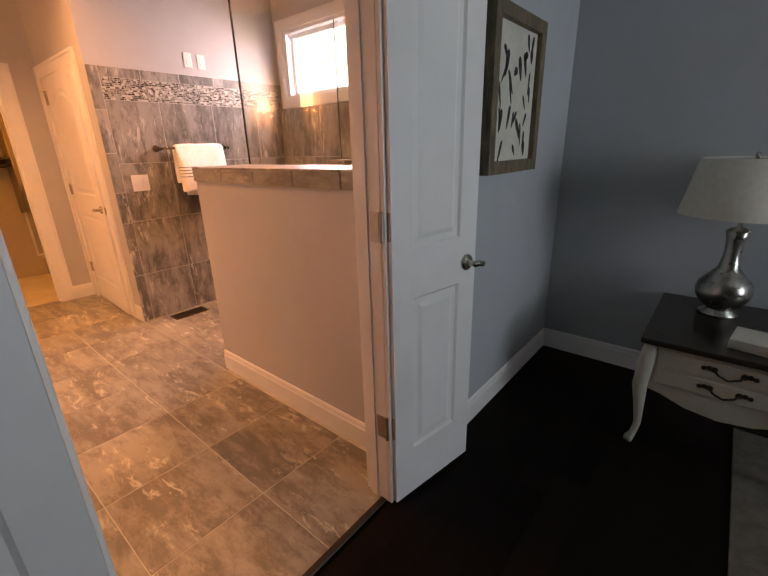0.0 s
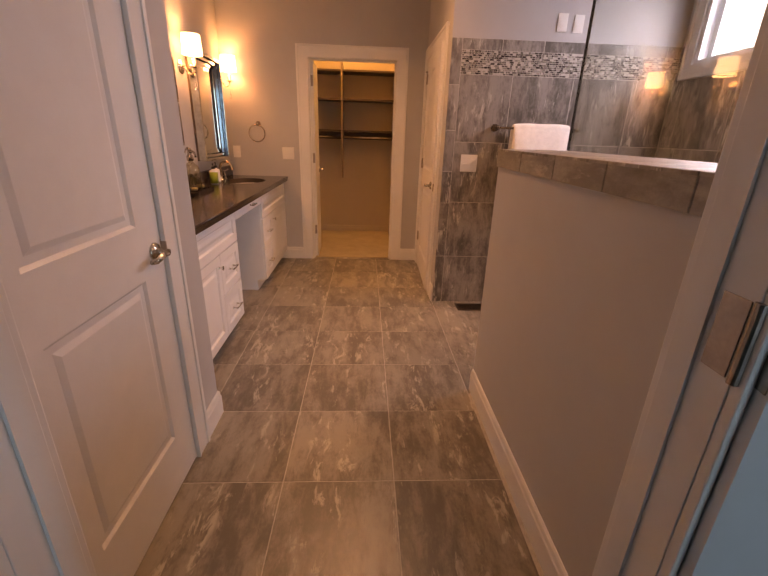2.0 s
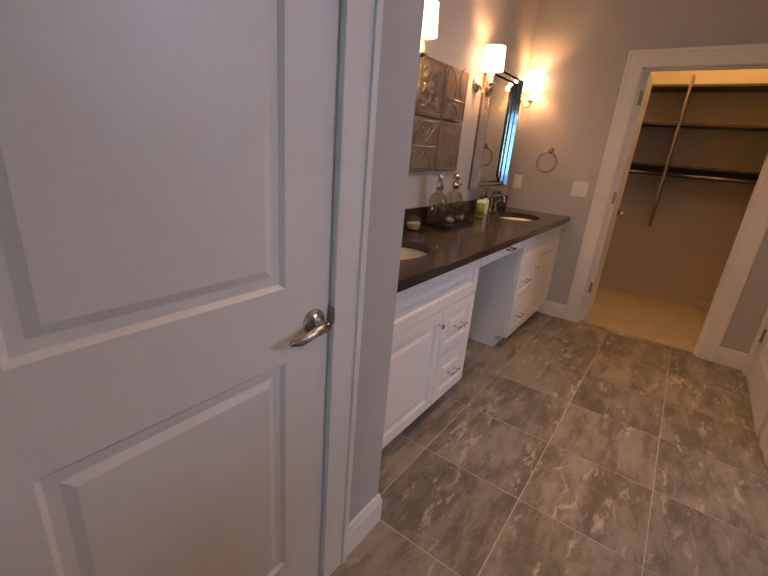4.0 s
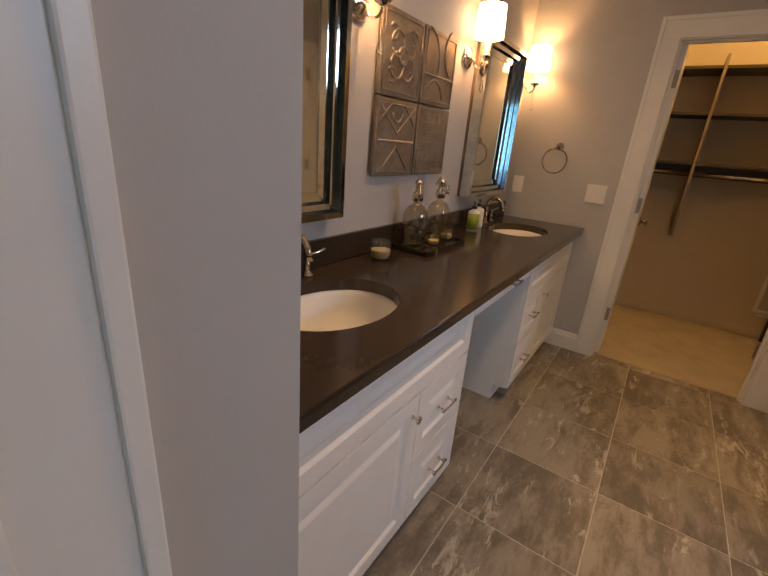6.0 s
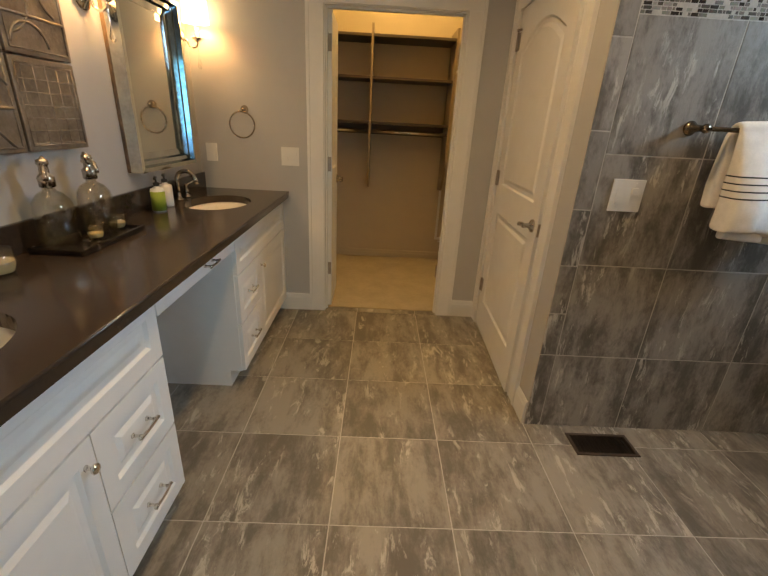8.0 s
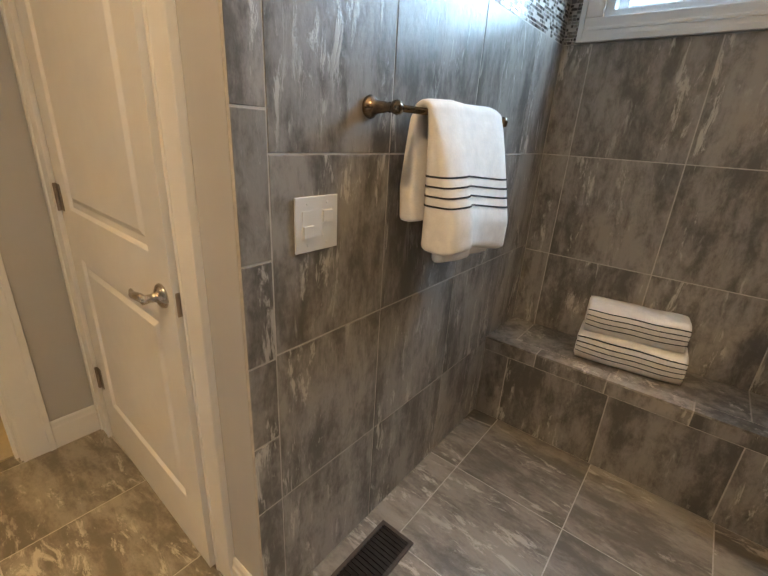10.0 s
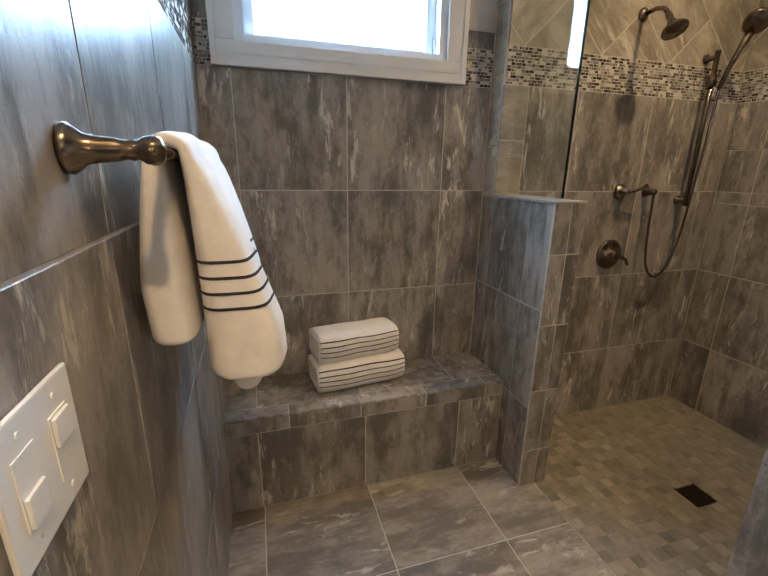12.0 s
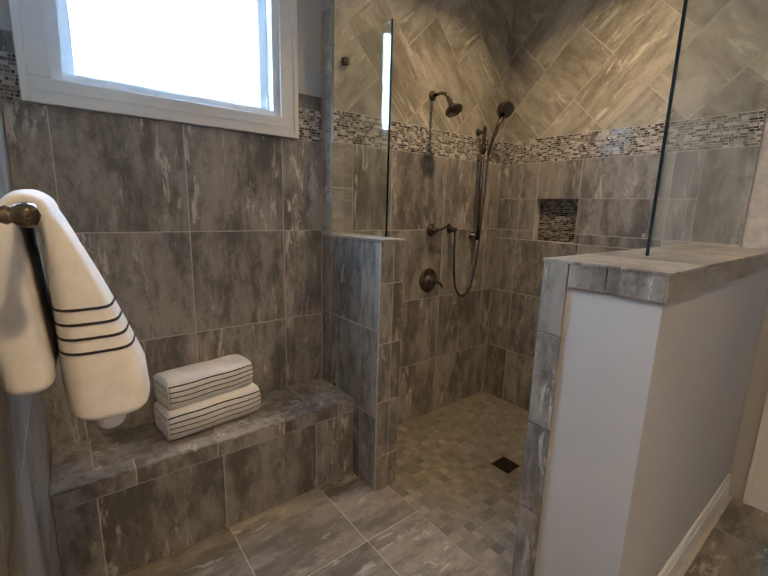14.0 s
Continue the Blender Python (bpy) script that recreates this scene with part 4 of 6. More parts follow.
def faucet(cx):
    f = thing("faucet", (cx, -0.712, CT), "warm nickel two-handle widespread faucet with arched spout", "faucet", "vanity faucets")
    bm = lathe([(0, 0), (0.027, 0), (0.027, 0.006), (0.020, 0.012), (0.0145, 0.022), (0.0135, 0.045)], 20)
    pts = [(0, 0, 0.03), (0, 0, 0.09)] + arc((0, 0.055, 0.115), 0.055, 180, 10, 12, "yz") + [(0, 0.116, 0.098)]
    tube(pts, [0.0125] * 2 + [0.012] * 13 + [0.0135], 14, bm)
    part("spout", bm, WARMNI, f, smooth=True)
    for s in (-1, 1):
        bm = lathe([(0, 0), (0.024, 0), (0.024, 0.006), (0.017, 0.012), (0.012, 0.024), (0.0165, 0.036), (0.011, 0.048), (0.008, 0.060), (0.0115, 0.068), (0.0115, 0.078), (0, 0.084)], 18, pose(s * 0.105, 0, 0))
        h = part("handle_base", bm, WARMNI, f, smooth=True)
        part("handle", tube([(s * 0.105, 0, 0.073), (s * 0.125, 0.004, 0.076), (s * 0.155, 0.012, 0.082), (s * 0.175, 0.017, 0.088)], [0.0055, 0.0048, 0.0052, 0.0065], 10), CHROME, h, "bright lever tip", True)
    return f


for cx, cy in SINKS:
    faucet(cx)


# ---- mirrors ----
def mirror(cx):
    m = thing("wall_mirror", (cx, YV, 1.118), "large silver-framed wall mirror behind the sink", "mirror", "vanity mirrors")
    w, h = 0.312, 0.86
    part("backing", box(-w, w, 0.001, 0.020, 0, h, 0.003), FRAMEW, m)
    fw = 0.088
    part("mirror_glass", box(-w + fw, w - fw, 0.0202, 0.026, fw, h - fw), MIRROR, m)

    def ring(o0, y0, o1, y1, strip=ANTIQUE):
        """Four mitred strips that run from depth y0 at the outer line to y1 at the inner one."""
        def corner(k, o):
            return ((-w + o, o), (w - o, o), (w - o, h - o), (-w + o, h - o))[k % 4]
        for k in range(4):
            bm = bmesh.new()
            v = []
            for y in (0.0202, None):
                for q, o, d in ((k, o0, y0), (k + 1, o0, y0), (k + 1, o1, y1), (k, o1, y1)):
                    x, z = corner(q, o)
                    v.append(bm.verts.new((x, d if y is None else y, z)))
            for f in ((0, 1, 2, 3), (4, 5, 6, 7), (0, 1, 5, 4), (1, 2, 6, 5), (2, 3, 7, 6), (3, 0, 4, 7)):
                bm.faces.new([v[a] for a in f])
            part("frame_strip", bm, strip, m, "narrow antiqued mirror strip")

    ring(0.0, 0.078, 0.022, 0.080)
    ring(0.0222, 0.078, 0.0302, 0.0555, BEVEL)
    ring(0.0304, 0.0555, 0.050, 0.054)
    ring(0.0502, 0.054, 0.0573, 0.034, BEVEL)
    ring(0.0575, 0.034, 0.0878, 0.030)
    return m


mirror(-2.650)
mirror(-4.405)


# ---- pressed tin panels ----
def tin_panel(x, z, kind):
    """A pressed metal tile, 0.305 m, with raised ornament; x is its near edge, running towards -x."""
    s = 0.303
    p = thing("tin_panel", (x - s / 2, YV, z + s / 2), "aged pressed tin wall tile with raised ornament", "wall art", "four pressed tin tiles")
    y = 0.030
    part("sheet", box(-s / 2, s / 2, 0.012, y, -s / 2, s / 2, 0.005), TIN, p)
    r, y = 0.0042, 0.0292
    made = []
    q = s * 0.44
    rim = [(-q, y, -q), (q, y, -q), (q, y, q), (-q, y, q), (-q, y, -q)]
    if kind == 0:
        for a in range(4):
            c = (0.055 * math.cos(a * math.pi / 2 + 0.78), y, 0.055 * math.sin(a * math.pi / 2 + 0.78))
            made.append(tube(arc(c, 0.046, 0, 330, 18), r * 1.6, 6))
            made.append(tube(arc((c[0] * 1.9, y, c[2] * 1.9), 0.026, 30, 300, 12), r * 1.5, 6))
        made.append(tube(arc((0, y, 0), 0.03, 0, 360, 14), r * 2, 6))
    elif kind == 1:
        made.append(tube(arc((q, y, 0.03), 0.12, 100, 260, 14), r * 1.4, 6))
        made.append(tube(arc((-q, y, 0.08), 0.10, -70, 60, 12), r * 1.4, 6))
        made.append(tube([(-q, y, -0.03), (q, y, -0.03)], r * 1.4, 6))
        made.append(tube(arc((0.04, y, -q), 0.085, 10, 170, 12), r * 1.5, 6))
    elif kind == 2:
        made.append(tube([(-q, y, -0.01), (q, y, -0.01)], r * 1.5, 6))
        made.append(tube([(-q, y, q), (0, y, 0.02), (q, y, q)], r * 1.3, 6))
        made.append(tube([(-q, y, 0.06), (-0.05, y, q), (0.05, y, q), (q, y, 0.06)], r * 1.2, 6))
        made.append(tube(arc((0, y, 0.10), 0.035, 180, 360, 10), r * 1.6, 6))
        made.append(tube([(-q * 0.8, y, -q), (0, y, -0.03), (q * 0.8, y, -q)], r * 1.4, 6))
    else:
        for k in range(-2, 3):
            made.append(tube([(k * 0.055, y, -q), (k * 0.055, y, q)], r * 0.5, 6))
        for k in range(-3, 4):
            made.append(tube([(-q, y, k * 0.042), (q, y, k * 0.042)], r * 0.5, 6))
    made.append(tube(rim, r, 6))
    for bm in made:
        part("ornament", bm, TIN, p, smooth=True)
    return p


for x, z, k in ((-3.194, 1.563, 0), (-3.508, 1.565, 1), (-3.192, 1.253, 2), (-3.506, 1.255, 3)):
    tin_panel(x, z, k)


# ---- sconces ----
def sconce(x):
    s = thing("wall_sconce", (x, YV, 1.83), "polished nickel wall sconce with lit white drum shade", "wall lamp", "vanity sconces")
    part("backplate", lathe([(0, 0), (0.052, 0), (0.056, 0.006), (0.050, 0.014), (0.030, 0.020), (0.016, 0.030), (0, 0.034)], 24, pose(0, 0, 0, -90)), CHROME, s, smooth=True)
    part("arm", tube([(0, 0.02, 0), (0, 0.045, -0.015)] + arc((0, 0.075, -0.02), 0.030, 180, 360, 8, "yz") + [(0, 0.105, 0.02)], 0.006, 10), CHROME, s, smooth=True)
    part("candle_cup", lathe([(0, -0.02), (0.012, -0.018), (0.034, 0.0), (0.036, 0.004), (0.014, 0.008), (0.012, 0.060), (0, 0.062)], 20, pose(0, 0.105, 0.0)), CHROME, s, smooth=True)
    part("crystal_column", lathe([(0, 0.006), (0.016, 0.008), (0.019, 0.03), (0.016, 0.055), (0, 0.057)], 8, pose(0, 0.105, 0.004)), CRYSTAL, s, "clear crystal column")
    part("drop", lathe([(0, -0.165), (0.008, -0.158), (0.012, -0.145), (0.006, -0.115), (0.002, -0.10), (0.002, -0.03), (0, -0.02)], 10, pose(0, 0.105, 0)), CRYSTAL, s, "hanging crystal drop")
    sh = part("shade", lathe([(0.074, 0.082), (0.067, 0.222), (0.0665, 0.222), (0.0735, 0.082)], 32, pose(0, 0.105, 0)), SHADE, s, "lit white fabric drum shade", True)
    lamp("sconce_bulb", "POINT", (x, YV + 0.105, 1.83 + 0.15), 9.5, WARM).shadow_soft_size = 0.025
    return s


for x in (-3.08, -3.985, -4.87):
    sconce(x)

# ---- ceiling fixtures ----
for cx, cy in CANS:
    c = thing("recessed_light", (cx, cy, CH), "white recessed ceiling light", "ceiling light", "recessed ceiling lights")
    part("trim_ring", lathe([(0.062, 0.0), (0.092, 0.0), (0.092, -0.006), (0.066, -0.009), (0.062, -0.004)], 28), TRIM, c)
    part("diffuser", lathe([(0, -0.0015), (0.061, -0.0015)], 28), DIFF, c, "lit diffuser")
c = thing("closet_ceiling_light", (-5.85, 0.55, CH), "flush lit ceiling light in the closet", "ceiling light")
part("base", lathe([(0, 0), (0.15, 0), (0.15, -0.014), (0.14, -0.018), (0, -0.018)], 28), NICKEL, c)
part("diffuser", lathe([(0.138, -0.0185), (0.12, -0.026), (0, -0.03)], 28), DIFF, c, "lit diffuser", True)


# ---- plates on walls ----
def wall_plate(name, label, m, w, h, rockers, category="light switch"):
    """A plate on a wall that faces +y locally; rockers at local x."""
    th = thing(name, (0, 0, 0), label, category)
    part("plate", box(-w / 2, w / 2, 0.0005, 0.006, -h / 2, h / 2, 0.0025), PLATE, th)
    for k, x in enumerate(rockers):
        z0, z1 = (0.002, 0.031) if k == 0 and len(rockers) > 1 else (-0.031, -0.002)
        r = part("rocker", prism([(x - 0.016, -0.033), (x + 0.016, -0.033), (x + 0.016, 0.033), (x - 0.016, 0.033)], 0.006, 0.0072), PLATE, th)
        part("rocker_tip", box(x - 0.0145, x + 0.0145, 0.0072, 0.0108, z0, z1, 0.0012), PLATE, r)
        for z in (-0.048, 0.048):
            part("screw", lathe([(0, 0), (0.0034, 0), (0.003, 0.0012), (0, 0.0014)], 10, pose(x, 0.006, z, -90)), PLATE, th)
    th.matrix_world = m
    return th


# local +y faces: closet wall looks to +x, towel wall looks to +x
wall_plate("switch_plate", "white double rocker switch plate on the closet wall", pose(XC, -0.150, 1.165, 0, 0, -90), 0.124, 0.124, (-0.030, 0.030))
wall_plate("outlet_plate", "white outlet plate above the counter", pose(XC, -0.690, 1.168, 0, 0, -90), 0.076, 0.118, (0.0,), "outlet")
wall_plate("shower_switch_plate", "white double switch plate on the tiled wall", pose(-3.690, 1.492, 1.188, 0, 0, -90), 0.132, 0.130, (-0.030, 0.030))
wall_plate("upper_switch_plate", "white switch plate high on the painted wall", pose(-3.70, 2.075, 2.17, 0, 0, -90), 0.072, 0.116, (0.0,))
wall_plate("upper_outlet_plate", "white outlet plate high on the painted wall", pose(-3.70, 2.195, 2.165, 0, 0, -90), 0.072, 0.116, (0.0,), "outlet")

# towel ring
t = thing("towel_ring", (XC, -0.445, 1.45), "warm nickel towel ring on the closet wall", "towel ring")
part("mount", lathe([(0, 0), (0.026, 0), (0.026, 0.005), (0.016, 0.012), (0.010, 0.030), (0.013, 0.042), (0, 0.046)], 18, pose(0, 0, 0, 0, 90, 0)), WARMNI, t, smooth=True)
part("ring", tube(arc((0.036, -0.012, -0.095), 0.082, 0, 360, 40, "yz"), 0.0052, 10), WARMNI, t, smooth=True)

# floor vent
v = thing("floor_register", (-3.560, 1.628, 0), "dark bronze floor register set into the tile", "floor vent")
part("frame", boxes((-0.072, 0.072, -0.152, -0.138, 0.001, 0.007), (-0.072, 0.072, 0.138, 0.152, 0.001, 0.007), (-0.072, -0.058, -0.138, 0.138, 0.001, 0.007), (0.058, 0.072, -0.138, 0.138, 0.001, 0.007)), VENTP, v)
# flat dark sheet in place of the shaded hollow below the slats
part("well", boxes((-0.058, 0.058, -0.138, 0.138, 0.0004, 0.001)), BLACKM, v)
for k in range(16):
    part("slat", box(-0.058, 0.058, -0.133 + k * 0.0175, -0.128 + k * 0.0175, 0.001, 0.005), BLACKM, v)

# ---- counter things ----
b = thing("siphon_bottle", (-3.425, -0.655, CT + 0.015), "clear vintage glass siphon bottle with metal spout on the tray", "bottle", "siphon bottles")
part("bottle", lathe([(0, 0.002), (0.056, 0.002), (0.061, 0.010), (0.061, 0.135), (0.057, 0.162), (0.040, 0.187), (0.020, 0.200), (0.016, 0.215), (0.016, 0.222),
                      (0.012, 0.222), (0.012, 0.214), (0.017, 0.197), (0.037, 0.183), (0.053, 0.159), (0.057, 0.134), (0.057, 0.014), (0, 0.010)], 28), BOTTLE, b, smooth=True)
hd = part("siphon_head", lathe([(0, 0.212), (0.024, 0.212), (0.025, 0.244), (0.021, 0.250), (0.015, 0.256), (0.014, 0.282), (0.019, 0.287), (0.017, 0.300), (0, 0.306)], 18), NICKEL, b, "aged nickel siphon head", True)
part("spout", tube([(0, 0, 0.270), (0.022, 0.016, 0.281), (0.044, 0.032, 0.276), (0.056, 0.041, 0.254), (0.058, 0.042, 0.240)], [0.010, 0.009, 0.0085, 0.008, 0.008], 10), NICKEL, hd, smooth=True)
part("trigger", tube([(0, 0, 0.298), (-0.020, -0.012, 0.304), (-0.044, -0.026, 0.290), (-0.060, -0.036, 0.268)], [0.008, 0.007, 0.006, 0.005], 8), NICKEL, hd, smooth=True)
copy_thing(b, pose(-3.645, -0.655, CT + 0.015, 0, 0, 18))
tr = thing("tray", (-3.56, -0.635, CT), "low black rectangular tray on the countertop", "tray")
part("base", box(-0.20, 0.20, -0.095, 0.095, 0.0008, 0.010, 0.003), TRAYM, tr)
part("rim", boxes((-0.20, 0.20, -0.095, -0.087, 0.010, 0.022), (-0.20, 0.20, 0.087, 0.095, 0.010, 0.022), (-0.20, -0.192, -0.087, 0.087, 0.010, 0.022), (0.192, 0.20, -0.087, 0.087, 0.010, 0.022)), TRAYM, tr)


def candle(x, y, z, s, label, name="candle_jar"):
    c = thing(name, (x, y, z), label, "candle", "glass candles")
    part("glass", lathe([(0, 0.0008), (0.030 * s, 0.0008), (0.037 * s, 0.006), (0.0435 * s, 0.030 * s), (0.0440 * s, 0.050 * s), (0.0405 * s, 0.082 * s),
                         (0.0385 * s, 0.082 * s), (0.0415 * s, 0.050 * s), (0.0410 * s, 0.030 * s), (0.034 * s, 0.009), (0, 0.0065)], 28), BOTTLE, c, smooth=True)
    part("wax", lathe([(0, 0.0068), (0.034 * s, 0.0095), (0.0408 * s, 0.030 * s), (0.0412 * s, 0.043 * s), (0, 0.042 * s)], 24), WAX, c, "cream candle wax")
    return c


candle(-3.170, -0.660, CT, 1.0, "cream candle in a clear glass jar on the countertop")
candle(-3.550, -0.615, CT + 0.0105, 0.62, "small cream candle in a clear votive glass on the tray")
candle(-3.715, -0.630, CT + 0.0105, 0.72, "small clear votive glass on the tray")


def pump_bottle(x, y, body, label, green):
    p = thing("soap_dispenser", (x, y, CT), label, "soap bottle")
    part("bottle", lathe([(0, 0.0008), (0.032, 0.0008), (0.034, 0.006), (0.034, 0.105), (0.030, 0.116), (0.013, 0.122), (0.013, 0.130), (0, 0.131)], 24), body, p, smooth=True)
    if green:
        part("label_band", lathe([(0.0343, 0.006), (0.0346, 0.006), (0.0346, 0.103), (0.0343, 0.103)], 24), GREEN, p, "lime green label", True)
    h = part("pump_collar", lathe([(0, 0.130), (0.015, 0.130), (0.015, 0.146), (0.005, 0.149), (0.005, 0.168), (0, 0.169)], 16), BLACKP, p, smooth=True)
    part("pump_head", tube([(0, 0, 0.172), (0.018, 0.006, 0.172), (0.036, 0.012, 0.168)], [0.009, 0.007, 0.005], 8), BLACKP, h, smooth=True)
    return p


pump_bottle(-4.135, -0.665, PLATE, "white soap bottle with lime green label and black pump", True)
pump_bottle(-4.270, -0.690, PLATE, "plain white lotion bottle with dark pump", False)
tb = thing("tissue_box", (-2.375, -0.555, CT), "dark brown tissue box with a white tissue pulled out", "tissue box", rz=12)
part("box", box(-0.065, 0.065, -0.065, 0.065, 0.0008, 0.132, 0.004), TISSUEBOX, tb)
bm = bmesh.new()
prev = None
for k in range(11):
    a = k / 10 * math.pi
    ring = [bm.verts.new(((-0.045 + 0.009 * k) * (1 - 0.25 * j), 0.012 * math.sin(3 * a + j) * (0.4 + j), 0.1325 + 0.028 * j + 0.010 * math.sin(2 * a) * j)) for j in range(4)]
    if prev:
        for i in range(3):
            bm.faces.new((prev[i], prev[i + 1], ring[i + 1], ring[i]))
    prev = ring
bmesh.ops.solidify(bm, geom=bm.faces[:], thickness=0.0015)
part("tissue", bm, TISSUE, tb, "white tissue", True)

# ---- closet fittings ----
sh = thing("closet_shelving", (-6.45, 0, 0), "brown closet shelving with tan divider and hanging rod", "shelving")
for z, nm in ((2.110, "shelf"), (1.780, "shelf"), (1.404, "shelf")):
    part(nm, box(0.001, 0.355, -0.60, 1.099, z, z + 0.022, 0.002), SHELF, sh)
for y in (0.362, 1.110):
    part("upright", prism([(0.001, 0.78), (0.18, 0.80), (0.356, 1.05), (0.356, 2.21), (0.001, 2.21)], y - 0.010, y + 0.010), UPRIGHT, sh, "tan upright divider")
part("cleat", boxes((0.001, 0.018, -0.60, 1.099, 1.307, 1.402)), SHELF, sh)
part("rod", tube([(0.28, -0.60, 1.338), (0.28, 0.351, 1.338)], 0.016, 14), CHROME, sh, "chrome hanging rod", True)
part("rod", tube([(0.28, 0.373, 1.338), (0.28, 1.099, 1.338)], 0.016, 14), CHROME, sh, "chrome hanging rod", True)

# added window: its pane glows by itself to give the blue light here
w3 = window("window_3", "tall closet window added for a patch of blue light, with a glowing pane", 1.148, 1.72, 0.26, 1.90, 0, 0.10, GLOW_BLUE, 0.024, 0.016)
part("meeting_rail", box(1.184, 1.684, 0.045, 0.069, 1.30, 1.35, 0.003), PVC, w3)
w3.matrix_world = pose(-6.452, 0, 0, 0, 0, 90)
# made-up chest that fills the unidentified dark area below the blue pane
cc = thing("closet_chest", (-6.40, 1.48, 0.006), "dark chest added for an unidentified dark shape below the closet window", "chest")
part("body", box(0.002, 0.32, -0.26, 0.26, 0.60, 1.04, 0.006), DARKTOP, cc)
part("top", box(0.0, 0.335, -0.275, 0.275, 1.0405, 1.062, 0.004), DARKTOP, cc)
for sx in (0.03, 0.29):
    for sy in (-0.235, 0.235):
        part("leg", box(sx - 0.02, sx + 0.02, sy - 0.02, sy + 0.02, 0.0, 0.5995, 0.003), DARKTOP, cc)

# ---- shower fittings ----
YP = 2.893
s = thing("overhead_shower", (-1.680, YP, 2.165), "bronze bell shower head on a bent arm", "shower head")
part("flange", lathe([(0, 0), (0.030, 0), (0.030, 0.004), (0.018, 0.012), (0.012, 0.016), (0, 0.017)], 20, pose(0, 0, 0, 90)), BRASS, s, smooth=True)
part("arm", tube([(0, -0.01, 0), (0, -0.07, 0.004), (0, -0.11, -0.008), (0, -0.135, -0.035)], 0.010, 12), BRASS, s, smooth=True)
part("head", lathe([(0, 0.012), (0.013, 0.010), (0.015, -0.010), (0.013, -0.022), (0.022, -0.045), (0.048, -0.070), (0.054, -0.080), (0.052, -0.086), (0, -0.088)], 28, pose(0, -0.140, -0.045, -32)), BRASS, s, "bronze bell head", True)
s = thing("shower_valve", (-1.645, YP, 1.005), "bronze round shower valve with lever", "shower valve")
part("escutcheon", lathe([(0, 0), (0.082, 0), (0.083, 0.005), (0.070, 0.012), (0.034, 0.018), (0.028, 0.050), (0.020, 0.060), (0, 0.062)], 32, pose(0, 0, 0, 90)), BRONZE, s, smooth=True)
part("lever", tube([(0, -0.045, 0), (0.030, -0.055, -0.006), (0.060, -0.060, -0.020), (0.085, -0.058, -0.050)], [0.012, 0.010, 0.009, 0.007], 10), BRONZE, s, smooth=True)
s = thing("diverter_valve", (-1.640, YP, 1.345), "bronze diverter with a lever handle", "shower valve")
part("escutcheon", lathe([(0, 0), (0.040, 0), (0.041, 0.005), (0.030, 0.014), (0.020, 0.024), (0.016, 0.055), (0, 0.060)], 26, pose(0, 0, 0, 90)), BRONZE, s, smooth=True)
part("lever", tube([(0, -0.045, 0), (0.04, -0.058, 0.006), (0.08, -0.066, 0.022), (0.105, -0.068, 0.036)], [0.010, 0.009, 0.008, 0.010], 10), BRONZE, s, smooth=True)
s = thing("hand_shower", (-1.225, YP, 1.30), "bronze slide bar with hand shower and hose", "hand shower")
part("slide_bar", tube([(0, -0.055, -0.03), (0, -0.055, 0.74)], 0.0125, 14), BRONZE, s, smooth=True)
for z in (0.0, 0.71):
    part("bracket", lathe([(0, 0), (0.024, 0), (0.024, 0.005), (0.013, 0.012), (0.011, 0.055), (0, 0.058)], 18, pose(0, 0, z, 90)), BRONZE, s, smooth=True)
part("slider", lathe([(0, -0.03), (0.021, -0.028), (0.021, 0.028), (0, 0.03)], 16, pose(0.0, -0.055, 0.60)), BRONZE, s, smooth=True)
hsw = part("handle", tube([(0.020, -0.085, 0.56), (0.030, -0.10, 0.64), (0.048, -0.125, 0.74), (0.060, -0.145, 0.80)], [0.010, 0.011, 0.013, 0.020], 12), BRONZE, s, smooth=True)
part("spray_head", lathe([(0, 0.024), (0.030, 0.020), (0.056, 0.006), (0.058, -0.006), (0.052, -0.014), (0, -0.016)], 28, pose(0.066, -0.162, 0.845, -52, 0, -38)), BRONZE, hsw, "round bronze spray head", True)
hx = -0.235
hose = [(hx, -0.05, 0.04), (hx, -0.055, -0.02), (hx + 0.002, -0.06, -0.20), (hx + 0.03, -0.062, -0.36), (hx + 0.10, -0.064, -0.425), (hx + 0.18, -0.066, -0.36), (hx + 0.225, -0.068, -0.20), (0.0, -0.082, 0.10), (0.014, -0.085, 0.35), (0.020, -0.085, 0.56)]
fine = []
for i in range(len(hose) - 1):
    p0, p1, p2, p3 = (Vector(hose[max(0, min(len(hose) - 1, i + k))]) for k in (-1, 0, 1, 2))
    for k in range(6):
        u = k / 6
        fine.append(0.5 * ((2 * p1) + (p2 - p0) * u + (2 * p0 - 5 * p1 + 4 * p2 - p3) * u * u + (3 * p1 - p0 - 3 * p2 + p3) * u ** 3))
fine.append(Vector(hose[-1]))
part("hose", tube(fine, 0.0065, 8), BRONZE, s, "flexible metal hose", True)
part("hose_outlet", lathe([(0, 0), (0.028, 0), (0.029, 0.005), (0.018, 0.014), (0.014, 0.060), (0, 0.064)], 20, pose(hx, 0, 0.045, 90)), BRONZE, s, smooth=True)
s = thing("shower_drain", (-1.635, 2.18, 0.0), "dark square shower drain", "drain")
